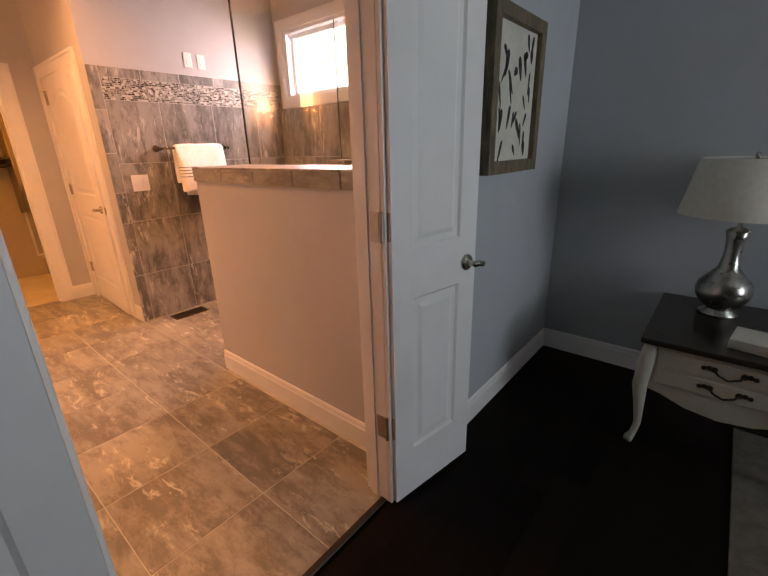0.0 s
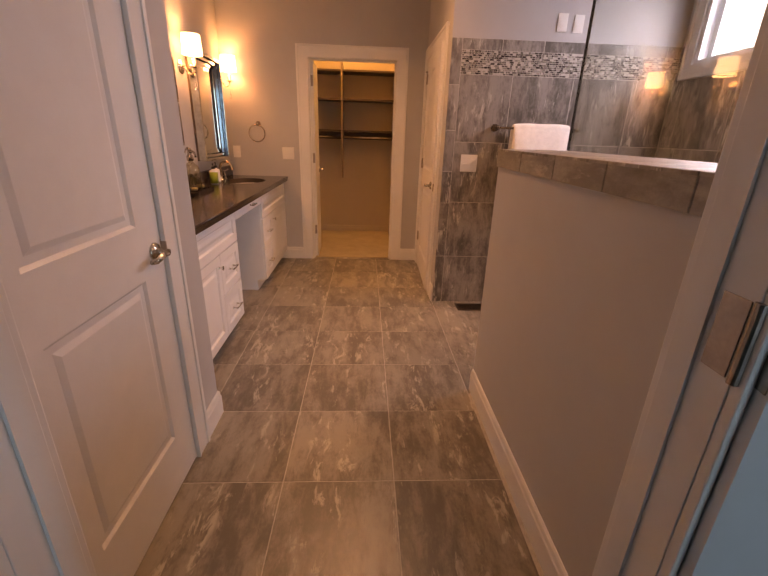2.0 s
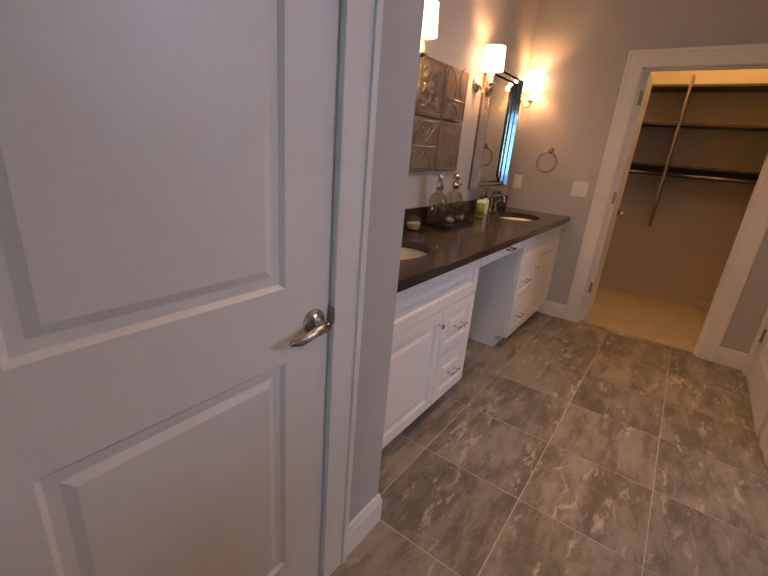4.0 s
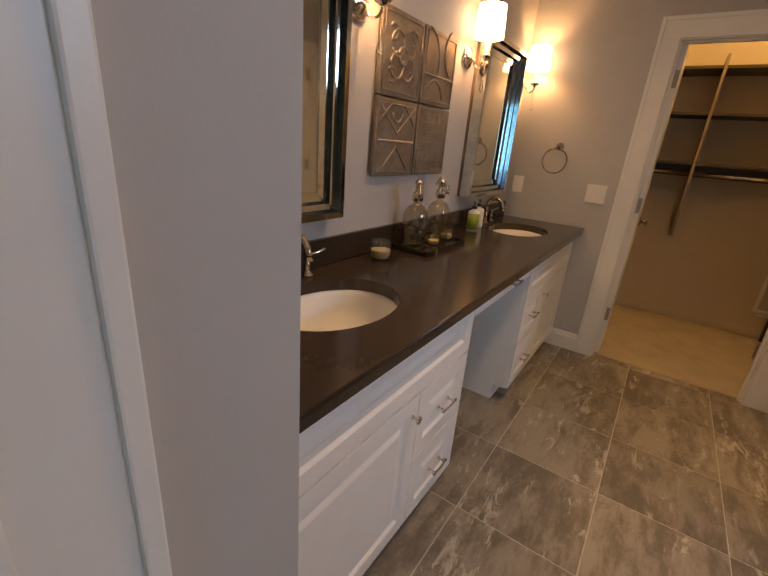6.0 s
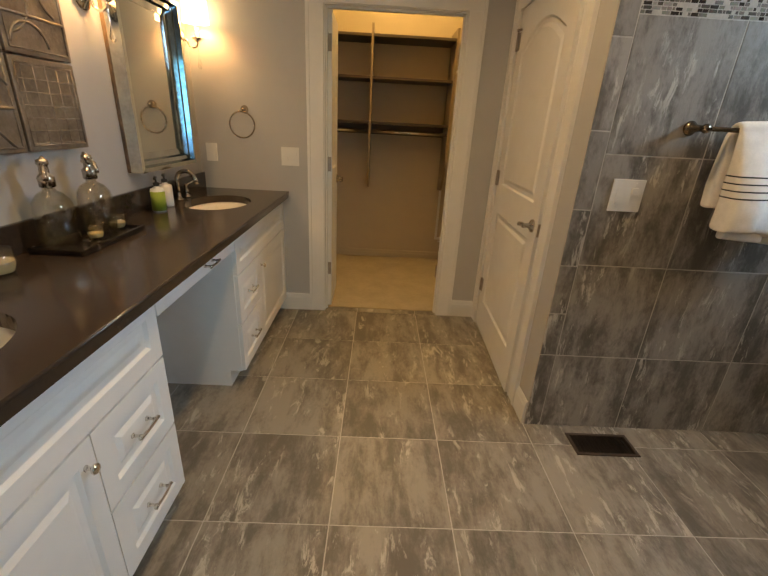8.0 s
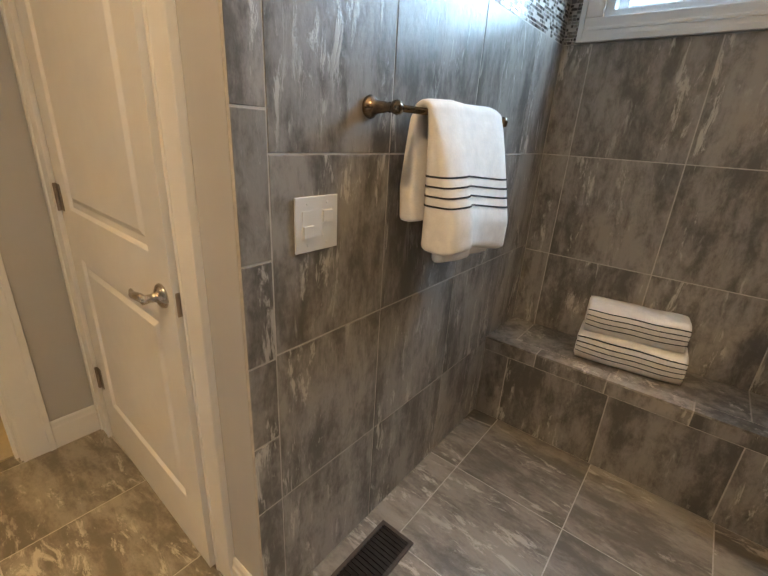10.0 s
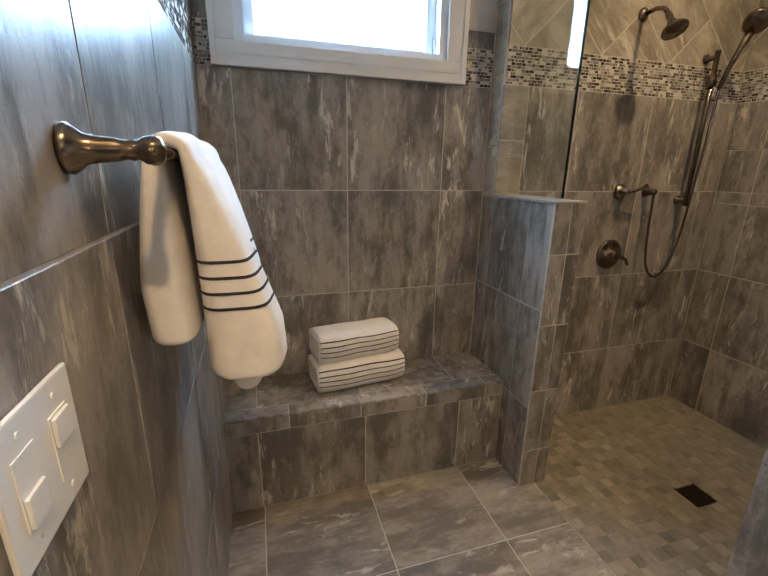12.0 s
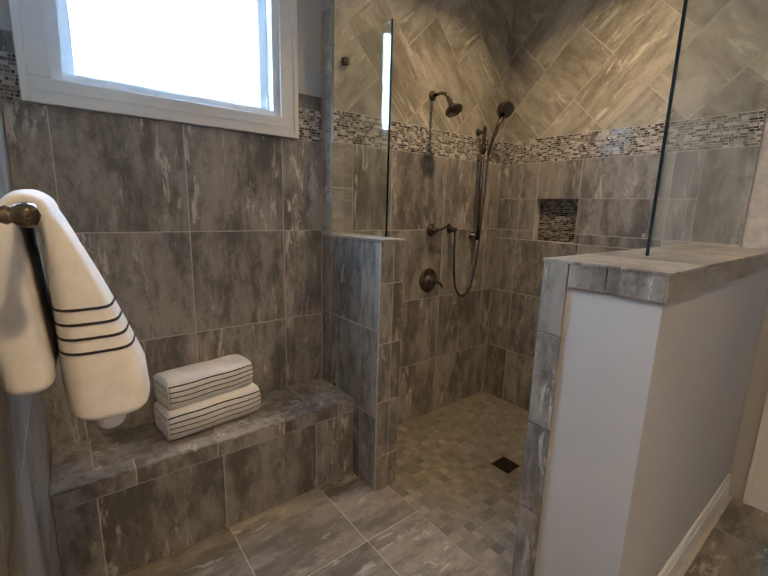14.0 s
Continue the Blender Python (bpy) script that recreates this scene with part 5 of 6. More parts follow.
part("grate", boxes(*[(-0.055, 0.055, -0.055 + k * 0.0125, -0.048 + k * 0.0125, 0.001, 0.007) for k in range(9)], (-0.058, -0.055, -0.058, 0.058, 0.001, 0.007), (0.055, 0.058, -0.058, 0.058, 0.001, 0.007)), BLACKM, s)
# no hollow under the grate: a thin dark sheet gives its shade
part("well", box(-0.055, 0.055, -0.058, 0.058, 0.0003, 0.001), BLACKM, s)

# glass panels
g = thing("glass_panel", (-2.328, 0, 1.337), "clear fixed shower glass panel on the low wall", "glass panel")
p = part("pane", box(-0.005, 0.005, 2.508, 2.886, 0.002, 0.96, 0.0015), SHOWERGLASS, g)
p.visible_shadow = False
part("edge", box(-0.005, 0.005, 2.5045, 2.5078, 0.002, 0.96), GLASSEDGE, p, "dark green glass edge")
part("clip", boxes((-0.016, 0.016, 2.868, 2.893, 0.86, 0.895), bevel=0.002), BRONZE, g)
g = thing("knee_wall_glass_panel", (0, 1.475, 1.341), "clear fixed shower glass panel on the knee wall", "glass panel")
p = part("pane", box(-2.020, -0.935, -0.005, 0.005, 0.002, 1.05, 0.0015), SHOWERGLASS, g)
p.visible_shadow = False
part("edge", box(-2.0235, -2.0202, -0.005, 0.005, 0.002, 1.05), GLASSEDGE, p, "dark green glass edge")

# ---- towel bar and towels ----
XB = -3.690
tb = thing("towel_bar", (XB, 0, 1.455), "bronze towel bar on the tiled wall", "towel bar")
for y in (1.668, 2.278):
    part("post", lathe([(0, 0), (0.026, 0), (0.028, 0.005), (0.023, 0.012), (0.0165, 0.020), (0.0145, 0.034), (0.0125, 0.052), (0.010, 0.060), (0.0125, 0.066), (0.010, 0.071), (0.0150, 0.078), (0.0170, 0.086), (0.0145, 0.096), (0, 0.101)], 22,
                       pose(0, y, 0, 0, 90)), BRASS, tb, smooth=True)
part("bar", tube([(0.080, 1.66, 0), (0.080, 2.286, 0)], 0.0085, 14), BRASS, tb, smooth=True)


BX = XB + 0.080


YA, YB, YC = 1.785, 2.218, 1.888       # towel edges and the crease in its front


def towel_path(s):
    """Centre, half thickness, outward direction and front share at s: 0 front hem, 1 over the bar, 2 back hem."""
    if s < 0.9:
        f = 1 - s / 0.9
        t = 0.028 + 0.096 * min(1, f * 1.25) ** 0.8
        return BX + 0.010 + t / 2 + 0.005 * f, 1.455 - 0.345 * f, t / 2, 1.0, 0.0, f
    if s < 1.1:
        a = math.pi * (s - 0.9) / 0.2
        return BX + 0.024 * math.cos(a), 1.455 + 0.022 * math.sin(a), 0.014, math.cos(a), math.sin(a), 0.0
    g = (s - 1.1) / 0.9
    t = 0.028 + 0.052 * min(1, g * 1.4) ** 0.8
    return BX - 0.010 - t / 2 + 0.022 * g, 1.455 - 0.278 * g, t / 2, -1.0, 0.0, 0.0


def towel_ring(bm, s, grow=0.0, squash=1.0, n=64):
    cx, cz, half, nx, nz, f = towel_path(s)
    ring = []
    for k in range(n):
        a = 2 * math.pi * k / n
        c, q = math.cos(a), math.sin(a)
        y = (YA + YB) / 2 + math.copysign(abs(q) ** 0.34, q) * ((YB - YA) / 2 + grow - 0.012 * (1 - squash)) - 0.012 * f - (0.006 if s > 1.1 else 0)
        d = math.copysign(abs(c) ** 0.62, c) * (half * squash + grow)
        if c > 0:
            d -= 0.018 * f * math.exp(-((y - YC) / 0.020) ** 2)
            d += 0.020 * f / (1 + math.exp((y - YC) / 0.012)) - 0.016 * f / (1 + math.exp((YC - y) / 0.012))
            d += (0.003 + 0.005 * f) * math.sin((y - YC) * 30 + 0.6) * (1 if s < 1 else 0.5)
        else:
            d += 0.003 * math.sin(y * 31)
        drop = 0.17 * max(0.0, y - YC) * f + 0.003 * math.sin(y * 19) * f
        ring.append(bm.verts.new((cx + nx * d, y, cz + nz * d - drop)))
    return ring


def loft(bm, rings, caps=True):
    for a, b in zip(rings, rings[1:]):
        for k in range(len(a)):
            bm.faces.new((a[k], a[(k + 1) % len(a)], b[(k + 1) % len(a)], b[k]))
    if caps:
        bm.faces.new(rings[0][::-1])
        bm.faces.new(rings[-1])
    return bm


tw = thing("hanging_towel", (0, 0, 0), "white terry towel with four charcoal stripes hung over the bar", "towel")
bm = bmesh.new()
steps = [0.9 * k / 26 for k in range(26)] + [0.9 + 0.2 * k / 12 for k in range(13)] + [1.1 + 0.9 * (k + 1) / 18 for k in range(18)]
rings = []
for s_, sq in [(-0.034, 0.55), (-0.028, 0.80), (-0.014, 0.95)] + [(v, 1.0) for v in steps] + [(2.016, 0.95), (2.030, 0.80), (2.036, 0.55)]:
    rings.append(towel_ring(bm, s_, squash=sq))
part("cloth", loft(bm, rings), TOWEL, tw, smooth=True)


def under_hem(y0, y1, z0, z1, x0, x1):
    """The lower edge of an inner layer that shows below the front."""
    bm = bmesh.new()
    rs = []
    for z, q in ((z1, 1.0), (z0 + 0.010, 1.0), (z0 + 0.003, 0.85), (z0, 0.5)):
        r = []
        for k in range(28):
            a = 2 * math.pi * k / 28
            c, w = math.cos(a), math.sin(a)
            y = (y0 + y1) / 2 + math.copysign(abs(w) ** 0.35, w) * (y1 - y0) / 2
            x = (x0 + x1) / 2 + math.copysign(abs(c) ** 0.6, c) * (x1 - x0) / 2 * q + 0.006 * math.sin(y * 34)
            r.append(bm.verts.new((x, y, z - 0.05 * (y - y0))))
        rs.append(r)
    part("under_hem", loft(bm, rs), TOWEL, tw, smooth=True)


under_hem(1.795, 1.955, 1.066, 1.16, BX + 0.060, BX + 0.110)
under_hem(1.975, 2.120, 1.050, 1.13, BX + 0.048, BX + 0.088)
for k in range(4):
    s0 = 0.9 * (1 - 0.455 - 0.073 * k)
    bm = bmesh.new()
    part("stripe", loft(bm, [towel_ring(bm, s0 + d, 0.0013) for d in (-0.0065, 0, 0.0065)], False), STRIPE, tw, "charcoal woven stripe", True)


def folded(name, cx, cy, z, L, W, H, seed, rz, label):
    """A towel folded into a soft block, with stripes along its front."""
    th = thing(name, (cx, cy, z), label, "towel", "folded bench towels", rz=rz)
    N, M = 30, 22
    def pt(u, a, grow=0.0):
        x = (u - 0.5) * L
        e = abs(2 * u - 1)
        k = 1 - 0.10 * e ** 6
        c, s = math.cos(a), math.sin(a)
        ex = 0.55
        y = math.copysign(abs(c) ** ex, c) * (W / 2 + grow) * k
        zz = H / 2 + math.copysign(abs(s) ** ex, s) * (H / 2 + grow) * k
        zz += 0.005 * math.sin(u * 4 + seed) * max(0, s) + 0.0015 * math.sin(u * 13 + seed)
        zz = max(zz, 0.0012) if s > -0.6 else max(0.0012, min(zz, 0.006))
        return Vector((x, y, zz))
    bm = bmesh.new()
    rings = [[bm.verts.new(pt(i / N, 2 * math.pi * j / M)) for j in range(M)] for i in range(N + 1)]
    for a, b in zip(rings, rings[1:]):
        for j in range(M):
            bm.faces.new((a[j], a[(j + 1) % M], b[(j + 1) % M], b[j]))
    bm.faces.new(rings[0][::-1])
    bm.faces.new(rings[-1])
    part("fold", bm, TOWEL, th, smooth=True)
    for k in range(4):
        v = -0.38 + 0.34 * k
        turn = lambda q: math.pi - math.copysign(math.asin(min(1.0, abs(q) ** (1 / 0.55))), q)
        bm = bmesh.new()
        r = [[bm.verts.new(pt(i / N, turn(v + d), 0.0016)) for d in (-0.030, 0.030)] for i in range(N + 1)]
        for p, q in zip(r, r[1:]):
            bm.faces.new((p[0], p[1], q[1], q[0]))
        bmesh.ops.solidify(bm, geom=bm.faces[:], thickness=0.001)
        part("stripe", bm, STRIPE, th, "charcoal woven stripe", True)
    for k in range(3):
        bm = bmesh.new()
        zz = H * (0.25 + 0.25 * k)
        cube(bm, -L / 2 - 0.004, -L / 2 + 0.01, -W * 0.40, W * 0.40, zz - H * 0.10, zz + H * 0.10, 0.005)
        part("folded_edge", bm, TOWEL, th)
    return th


folded("folded_towel", -3.090, 2.872, 0.456, 0.425, 0.225, 0.142, 0.4, 7, "white folded towel with charcoal stripes on the bench")
folded("folded_towel", -3.100, 2.880, 0.592, 0.390, 0.200, 0.138, 2.0, 10, "white folded towel with charcoal stripes on top of another")

# ---- bedroom ----
pf = thing("framed_art", (-0.755, 2.065, 1.62), "weathered wood frame round a pale panel with dark cut-out shapes", "picture frame")
w, h = 0.275, 0.335
for a in ((-w, -w + 0.055, -h, h), (w - 0.055, w, -h, h), (-w + 0.055, w - 0.055, -h, -h + 0.055), (-w + 0.055, w - 0.055, h - 0.055, h)):
    part("frame_board", box(0.001, 0.045, a[0], a[1], a[2], a[3], 0.004), FRAMEW, pf)
part("panel", box(0.002, 0.020, -w + 0.056, w - 0.056, -h + 0.056, h - 0.056), BARK, pf)
rr = random.Random(5)
for k in range(30):
    y, z = rr.uniform(-0.17, 0.17), rr.uniform(-0.24, 0.24)
    L, W, a = rr.uniform(0.02, 0.06), rr.uniform(0.006, 0.016), rr.uniform(0.9, 2.2)
    pts = []
    for i in range(10):
        q = 2 * math.pi * i / 10
        u, v = L * math.cos(q), W * math.sin(q) * (1 + 0.5 * math.cos(q))
        pts.append((y + u * math.cos(a) - v * math.sin(a), z + u * math.sin(a) + v * math.cos(a)))
    bm = bmesh.new()
    A = [bm.verts.new((0.0202, p[0], p[1])) for p in pts]
    B = [bm.verts.new((0.0218, p[0], p[1])) for p in pts]
    bm.faces.new(A); bm.faces.new(B)
    for i in range(10):
        bm.faces.new((A[i], A[(i + 1) % 10], B[(i + 1) % 10], B[i]))
    part("cut_out", bm, ETCH, pf)

ns = thing("nightstand", (0.25, 2.51, -0.010), "cream French-style nightstand with a dark wood top", "nightstand")
part("top", box(-0.33, 0.33, -0.37, 0.38, 0.545, 0.572, 0.006), DARKTOP, ns, "dark stained wooden top")
ap = [(-0.29, 0.545), (-0.29, 0.315), (-0.22, 0.300), (-0.12, 0.262), (0, 0.245), (0.12, 0.262), (0.22, 0.300), (0.29, 0.315), (0.29, 0.545)]
part("front_apron", prism(ap, -0.335, -0.315), CREAM, ns)
part("body", boxes((-0.29, -0.27, -0.315, 0.34, 0.32, 0.545), (0.27, 0.29, -0.315, 0.34, 0.32, 0.545), (-0.27, 0.27, 0.32, 0.34, 0.32, 0.545)), CREAM, ns)
for z in (0.392, 0.482):
    dr = part("drawer_front", box(-0.25, 0.25, -0.345, -0.335, z - 0.036, z + 0.036, 0.004), CREAM, ns)
    bm = tube([(-0.05, -0.350, z + 0.006), (-0.035, -0.366, z - 0.006), (0, -0.370, z - 0.018), (0.035, -0.366, z - 0.006), (0.05, -0.350, z + 0.006)], 0.0045, 8)
    for sx in (-1, 1):
        for q in range(3):
            lathe([(0, 0), (0.014 - q * 0.002, 0), (0.010, 0.004), (0, 0.006)], 10, pose(sx * (0.05 + 0.018 * q), -0.345, z + 0.006 + 0.003 * (q % 2), 90), bm)
    part("bail_pull", bm, BLACKM, dr, "dark ornate bail pull", True)
for sx in (-1, 1):
    for sy in (-1, 1):
        x, y = sx * 0.285, sy * 0.325
        pts = [(x, y, 0.545), (x + sx * 0.012, y + sy * 0.010, 0.42), (x + sx * 0.016, y + sy * 0.014, 0.32), (x + sx * 0.004, y + sy * 0.004, 0.20), (x - sx * 0.004, y, 0.10), (x + sx * 0.008, y + sy * 0.008, 0.035), (x + sx * 0.018, y + sy * 0.018, 0.020), (x + sx * 0.020, y + sy * 0.02, 0.002)]
        part("leg", tube(pts, [0.030, 0.034, 0.032, 0.022, 0.016, 0.016, 0.022, 0.020], 10), CREAM, ns, smooth=True)
lp = thing("table_lamp", (0.175, 2.68, 0.562), "pewter gourd table lamp with a wide linen shade", "table lamp")
part("base", lathe([(0, 0.001), (0.085, 0.001), (0.085, 0.012), (0.060, 0.026), (0.058, 0.040), (0.085, 0.055), (0.110, 0.095), (0.117, 0.130), (0.108, 0.170), (0.074, 0.208), (0.044, 0.245),
                    (0.034, 0.310), (0.038, 0.385), (0.050, 0.425), (0.030, 0.440), (0.010, 0.448), (0.008, 0.758), (0, 0.760)], 32), PEWTER, lp, smooth=True)
part("shade", lathe([(0.258, 0.505), (0.205, 0.765), (0.202, 0.765), (0.255, 0.505)], 40), LINEN, lp, "off-white linen drum shade", True)
part("finial", lathe([(0, 0.75), (0.006, 0.755), (0.010, 0.775), (0.005, 0.788), (0, 0.79)], 12), PEWTER, lp, smooth=True)
part("spider", tube([(-0.204, 0, 0.758), (0.204, 0, 0.758)], 0.003, 6), PEWTER, lp)
bk = thing("paper_box", (0.335, 2.31, 0.562), "pale paper box lying on the nightstand", "box", rz=-8)
part("lid", box(-0.10, 0.13, -0.09, 0.09, 0.0008, 0.045, 0.004), BOOK, bk)
rg = thing("bedroom_rug", (1.05, 1.95, -0.010), "beige bedroom rug on the dark floor", "rug")
part("rug_body", box(-0.70, 1.2, -1.6, 0.62, 0.0008, 0.014, 0.004), RUG, rg)

# ---- tiles ----
PITCH = 0.468
X0, Y0 = -3.555, 0.345          # a floor joint crossing


def fx(u, v, n):
    return (u, v, -0.0045 + n * 0.5)


def over(u0, u1, v0, v1):
    """Floor area under tiles: the bathroom, the strip before the bench and the doorway."""
    return True


AREAS = ((XC - 0.06, -0.78, YV, 1.31), (-3.70, -2.31, 1.31, 2.668), (-2.31, -0.78, 1.31, 1.31))
k0, k1 = -4, 7
for i in range(k0, k1):
    for j in range(-3, 6):
        u0, u1, v0, v1 = X0 + i * PITCH, X0 + (i + 1) * PITCH, Y0 + j * PITCH, Y0 + (j + 1) * PITCH
        if j >= 2 and u0 > -2.36:
            v1 = min(v1, 1.30)
        poly = clip(rect(u0, u1, v0, v1, 0.0022), XC - 0.058, -0.782, YV, 2.664)
        if v1 > 1.31:
            if u1 > -2.31 and v0 > 1.28:
                poly = clip(poly, -9, -2.312, -9, 9)
            if u1 < -3.70 or u0 < -3.70:
                poly = clip(poly, -3.694, 9, -9, 9) if v0 > 1.27 else poly
        if len(poly) > 2 and v1 - v0 > 0.02:
            lay(floor, [poly], fx, FLOOR_TILE)

# wall tiles: P maps along, up, out
ROWS = ((0.0, 0.420), (0.420, 0.880), (0.880, 1.345), (1.345, 1.818))
MB, MT, TT = 1.818, 1.975, 2.050
rnd = random.Random(11)


def tiled(parent, joints, rows, P, material=WALL_TILE, gap=0.0018):
    polys = []
    for (v0, v1) in rows:
        for a, b in zip(joints, joints[1:]):
            polys.append(rect(a, b, v0, v1, gap))
    lay(parent, polys, P, material)


def bed(parent, u0, u1, v0, v1, P):
    """The grout bed behind a run of tiles."""
    bm = bmesh.new()
    slab(bm, [(u0, v0), (u1, v0), (u1, v1), (u0, v1)], lambda u, v, n: P(u, v, n * 0.88))
    part("grout_bed", bm, GROUT, parent)


def band(parent, u0, u1, v0, v1, P):
    ob = part("mosaic_band", chips(rnd, u0, u1, v0, v1, P), MOSAIC, parent, "mosaic of grey, brown and white glass chips")
    tagged(ob, kind="stuff")


# towel wall, looks to +x
PT = lambda u, v, n: (-3.70 + n, u, v)
bed(wall_towel, 1.286, 3.010, 0.0, TT, PT)
tiled(wall_towel, (1.365, 1.762, 2.228, 2.694, 3.002), ROWS, PT)
strips = (0.0, 0.420, 0.640, 0.872, 1.120, 1.428, 1.745, 2.05)
tiled(wall_towel, (1.286, 1.365), tuple(zip(strips, strips[1:])), PT)
tiled(wall_towel, (1.365, 1.66, 1.97, 2.28, 2.59, 2.90, 3.002), ((MT, TT),), PT)
band(wall_towel, 1.366, 3.002, MB, MT, PT)
# bullnose face of the tiled corner, looks to -y
# window wall, looks to -y
PW = lambda u, v, n: (u, YN - n, v)
bed(wall_window, -3.690, -2.392, 0.43, 1.818, PW)
bed(wall_window, -3.690, -3.632, 1.818, TT, PW)
bed(wall_window, -2.548, -2.392, 1.818, TT, PW)
WR = ((0.446, 0.858), (0.858, 1.345), (1.345, 1.818))
tiled(wall_window, (-3.690, -3.565, -3.098, -2.632, -2.400), WR, PW)
band(wall_window, -3.690, -3.634, MB, MT, PW)
band(wall_window, -2.546, -2.400, MB, MT, PW)
tiled(wall_window, (-3.690, -3.634), ((MT, TT),), PW)
tiled(wall_window, (-2.546, -2.400), ((MT, TT),), PW)
# bench front and seat
PB = lambda u, v, n: (u, 2.668 - n, v)
bed(bench, -3.690, -2.400, 0.0, 0.396, PB)
tiled(bench, (-3.690, -3.56, -3.098, -2.632, -2.400), ((0.0, 0.395),), PB)
PBN = lambda u, v, n: (u, 2.661 - n, v)
bed(bench, -3.690, -2.400, 0.381, 0.446, PBN)
tiled(bench, (-3.690, -3.43, -3.12, -2.81, -2.50, -2.400), ((0.382, 0.452),), PBN)
PS = lambda u, v, n: (u, v, 0.445 + n)
bed(bench, -3.690, -2.400, 2.655, 3.002, PS)
tiled(bench, (-3.690, -3.43, -3.12, -2.81, -2.50, -2.400), ((2.650, 2.730),), PS)
tiled(bench, (-3.690, -3.56, -3.098, -2.632, -2.400), ((2.730, 3.002),), PS)
# low wall: face to bench (-x), end (-y), shower side, top
PL = lambda u, v, n: (-2.39 - n, u, v)
bed(low_wall, 2.462, 2.905, 0.0, 1.322, PL)
bed(wall_plumbing, 2.905, 3.010, 0.446, CH - 0.003, PL)
tiled(low_wall, (2.462, 2.605, 2.893), ROWS[:2] + ((0.880, 1.322),), PL)
tiled(wall_plumbing, (2.905, 3.002), ((1.338, 1.55), (1.55, 1.86), (1.86, 2.16), (2.16, 2.47), (2.47, 2.78), (2.78, 3.04)), PL, DIAG_A)
tiled(wall_plumbing, (2.893, 3.002), ((0.446, 0.88), (0.88, 1.322)), PL)
PE = lambda u, v, n: (u, 2.462 - n, v)
bed(low_wall, -2.398, -2.254, 0.0, 1.322, PE)
ends = (0.0, 0.195, 0.505, 0.815, 1.120, 1.330)
tiled(low_wall, (-2.398, -2.318), tuple(zip(ends, ends[1:])), PE)
tiled(low_wall, (-2.318, -2.254), tuple(zip(ends, ends[1:])), PE)
PR = lambda u, v, n: (-2.262 + n, u, v)
bed(low_wall, 2.462, 2.896, 0.0, 1.322, PR)
tiled(low_wall, (2.462, 2.893), ROWS[:2] + ((0.880, 1.322),), PR)
PTOP = lambda u, v, n: (u, v, 1.322 + n)
tiled(low_wall, (-2.405, -2.248), ((2.448, 2.893),), PTOP, CAP_TILE)
# plumbing wall, looks to -y
PP = lambda u, v, n: (u, 2.905 - n, v)
bed(wall_plumbing, -2.262, -0.932, 0.0, 1.330, PP)
bed(wall_plumbing, -2.39, -0.932, 1.332, CH - 0.004, PP)
tiled(wall_plumbing, (-2.262, -1.985, -1.520, -1.055, -0.932), ROWS, PP)
tiled(wall_plumbing, (-2.398, -2.262), ((1.336, 1.58), (1.58, 1.818)), PP, CAP_TILE)
band(wall_plumbing, -2.39, -0.932, MB, MT, PP)


def diagonal(parent, u0, u1, v0, v1, P, shift, material, wide=0.300, long=0.600):
    """Oblong tiles laid on the slant in a half bond."""
    r, g = math.sqrt(0.5), 0.0026
    for i in range(-12, 13):
        for j in range(-8, 9):
            p0, q0 = i * wide, j * long + (i % 2) * long / 2
            poly = [(shift + (p - q) * r, v0 + (p + q) * r) for p, q in rect(p0, p0 + wide, q0, q0 + long, g)]
            poly = clip(poly, u0, u1, v0, v1)
            if len(poly) > 2:
                lay(parent, [poly], P, material)


diagonal(wall_plumbing, -2.39, -0.932, MT + 0.003, CH - 0.004, PP, -1.46, DIAG_A)
# shower back wall, looks to -x
PK = lambda u, v, n: (-0.92 - n, u, v)
bed(wall_shower_back, 1.650, 2.893, 0.0, 1.280, PK)
bed(wall_shower_back, 1.44, 2.28, 1.2805, 1.5695, PK)
bed(wall_shower_back, 2.58, 2.893, 1.2805, 1.5695, PK)
bed(wall_shower_back, 1.44, 2.893, 1.570, CH - 0.004, PK)
tiled(wall_shower_back, (1.650, 1.78, 2.245, 2.71, 2.893), (ROWS[0], ROWS[1], (0.880, 1.28)), PK)
tiled(wall_shower_back, (1.650, 1.78, 2.28), ((1.28, 1.345), (1.345, 1.57), (1.57, 1.818)), PK)
tiled(wall_shower_back, (2.58, 2.71, 2.893), ((1.28, 1.345), (1.345, 1.57), (1.57, 1.818)), PK)
tiled(wall_shower_back, (2.28, 2.58), ((1.57, 1.818),), PK)
PNI = lambda u, v, n: (-0.862 - n, u, v)
band(wall_shower_back, 2.28, 2.58, 1.28, 1.57, PNI)
band(wall_shower_back, 1.44, 2.893, MB, MT, PK)
diagonal(wall_shower_back, 1.44, 2.893, MT + 0.003, CH - 0.004, PK, 2.60, DIAG_B)
tiled(wall_shower_back, (1.44, 1.650), ((1.345, 1.818),), PK)
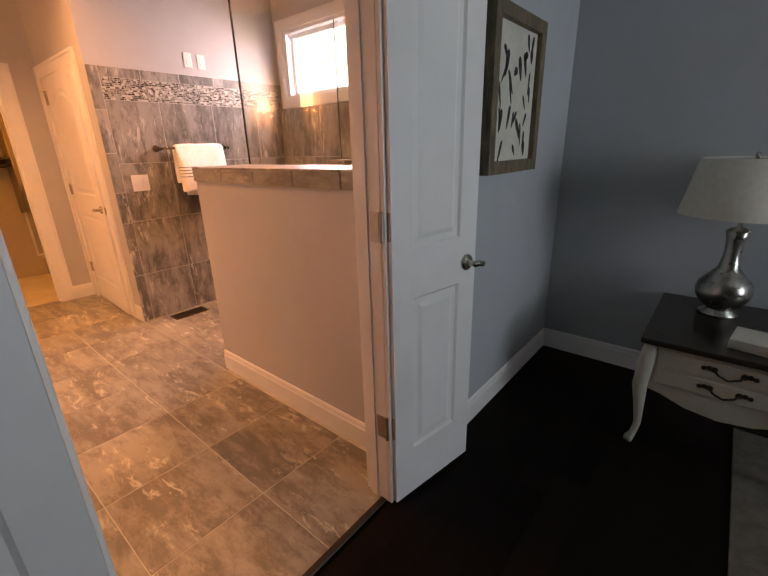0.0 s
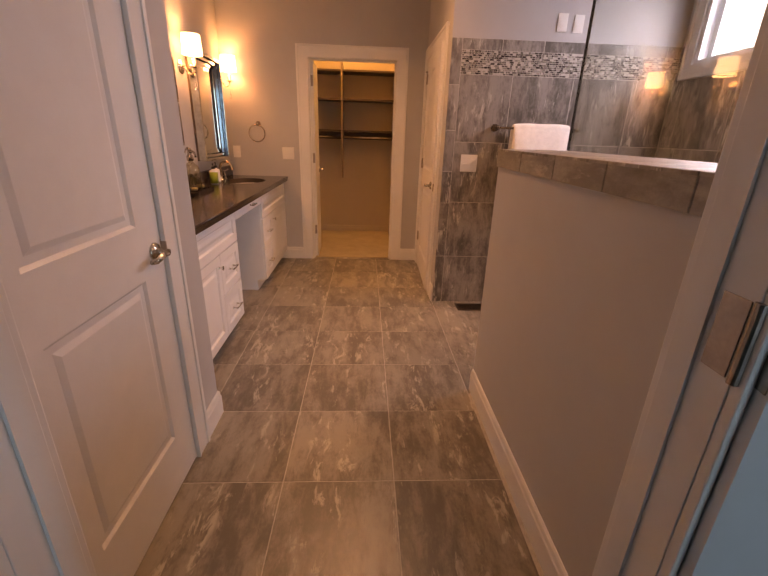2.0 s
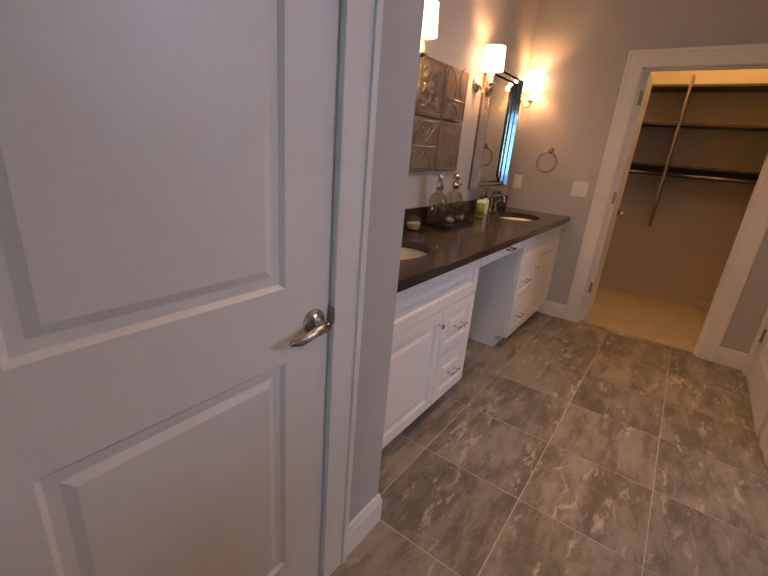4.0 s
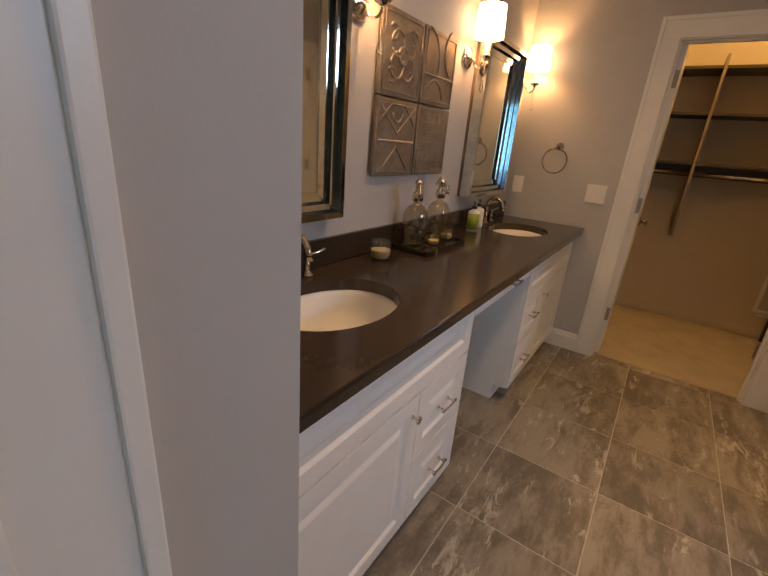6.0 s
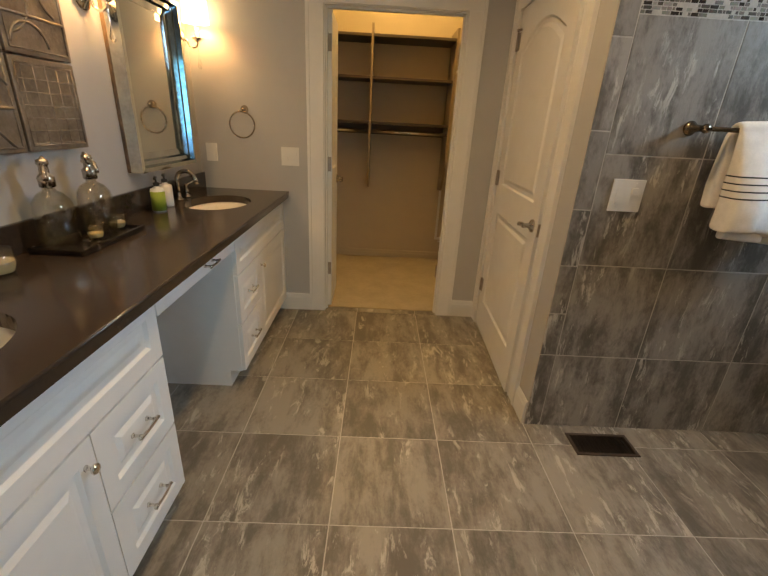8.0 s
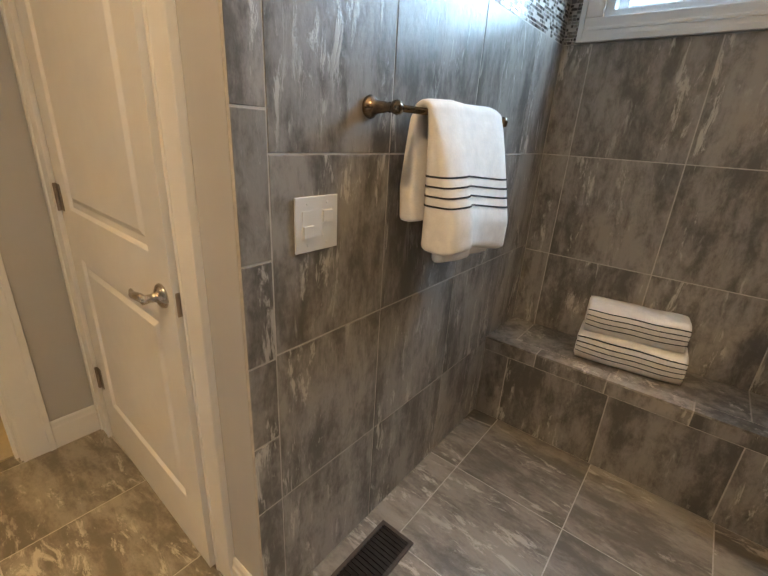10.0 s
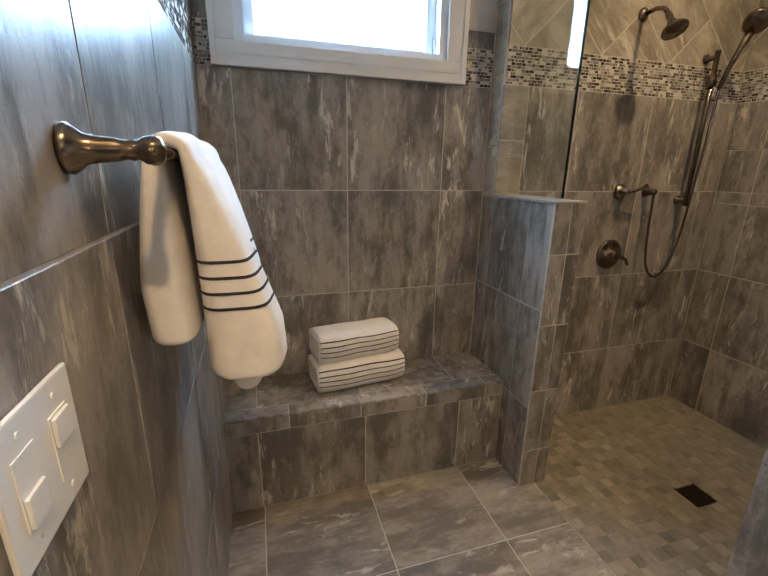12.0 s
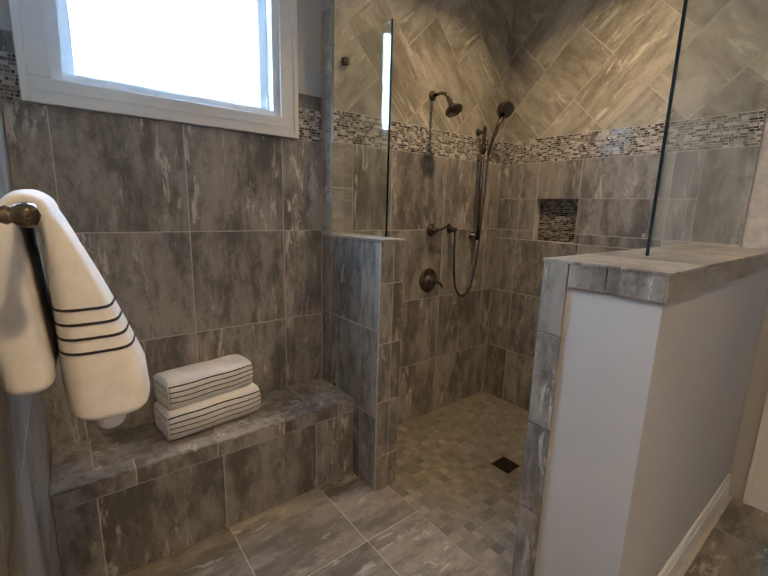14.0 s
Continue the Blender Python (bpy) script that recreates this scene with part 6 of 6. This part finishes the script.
# knee wall: cap, end strip, shower side
PKF = lambda u, v, n: (u, 1.31 - n, v)
tiled(knee_wall, (-2.362, -2.05, -1.74, -1.43, -1.12, -0.882), ((1.252, 1.330),), PKF, CAP_TILE)
PKE = lambda u, v, n: (-2.352 - n, u, v)
tiled(knee_wall, (1.302, 1.455, 1.568), ((1.252, 1.330),), PKE)
kn = (0.0, 0.115, 0.440, 0.765, 1.090)
tiled(knee_wall, (1.568, 1.652), tuple(zip(kn, kn[1:])) + ((1.090, 1.330),), PKE)
PKT = lambda u, v, n: (u, v, 1.325 + n)
tiled(knee_wall, (-2.365, -2.05, -1.74, -1.43, -1.12, -0.932), ((1.298, 1.655),), PKT)
PKS = lambda u, v, n: (u, 1.642 + n, v)
tiled(knee_wall, (-2.36, -1.985, -1.520, -1.055, -0.932), ROWS[:2] + ((0.880, 1.325),), PKS)

# shower pan: small tiles, the nearest of them single pieces
pan = tagged(part("shower_pan", boxes((-2.31, -0.86, 1.642, 2.905, -0.0016, -0.0010)), PANGROUT), "shower floor of small stone mosaic tiles", "shower floor", kind="structure")
PF = lambda u, v, n: (u, v, -0.0035 + n * 0.4)
s = 0.0525
rest = bmesh.new()
meshes = {}
r2 = random.Random(3)
k = 0
for i in range(29):
    for j in range(25):
        a, b = -2.308 + i * s, 1.651 + j * s
        if a > -0.935 or b > 2.89:
            continue
        poly = clip(rect(a, a + s, b, b + s, 0.0018), -2.31, -0.93, 1.65, 2.893)
        if len(poly) < 3 or (abs(a + s / 2 + 1.635) < 0.07 and abs(b + s / 2 - 2.18) < 0.07):
            continue
        if a < -1.72:
            if "t" not in meshes:
                o = part("pan_tile", slab(bmesh.new(), rect(0, s, 0, s, 0.0018), PF), PAN_TILE, pan, at=pose(a, b, 0))
                meshes["t"] = o.data
            else:
                o = new("pan_tile", meshes["t"])
                o.parent = pan
                o.matrix_basis = pose(a, b, r2.uniform(-0.0004, 0.0003))
        else:
            slab(rest, poly, PF)
tagged(part("pan_tiles", rest, PAN_REST, pan), kind="stuff")

# bedroom floor boards
bw = 0.127
i = 0
x = -0.765
while x < 1.4:
    y = -1.2 - r2.uniform(0, 0.8)
    while y < 2.92:
        L = r2.uniform(0.7, 1.4)
        a, b = max(y, -1.2), min(y + L, 2.925)
        if b > a:
            part("floor_board", slab(bmesh.new(), rect(x, x + bw, a, b, 0.0006), lambda u, v, n: (u, v, -0.0185 + n)), WOODFL, wood_floor)
        y += L
    x += bw
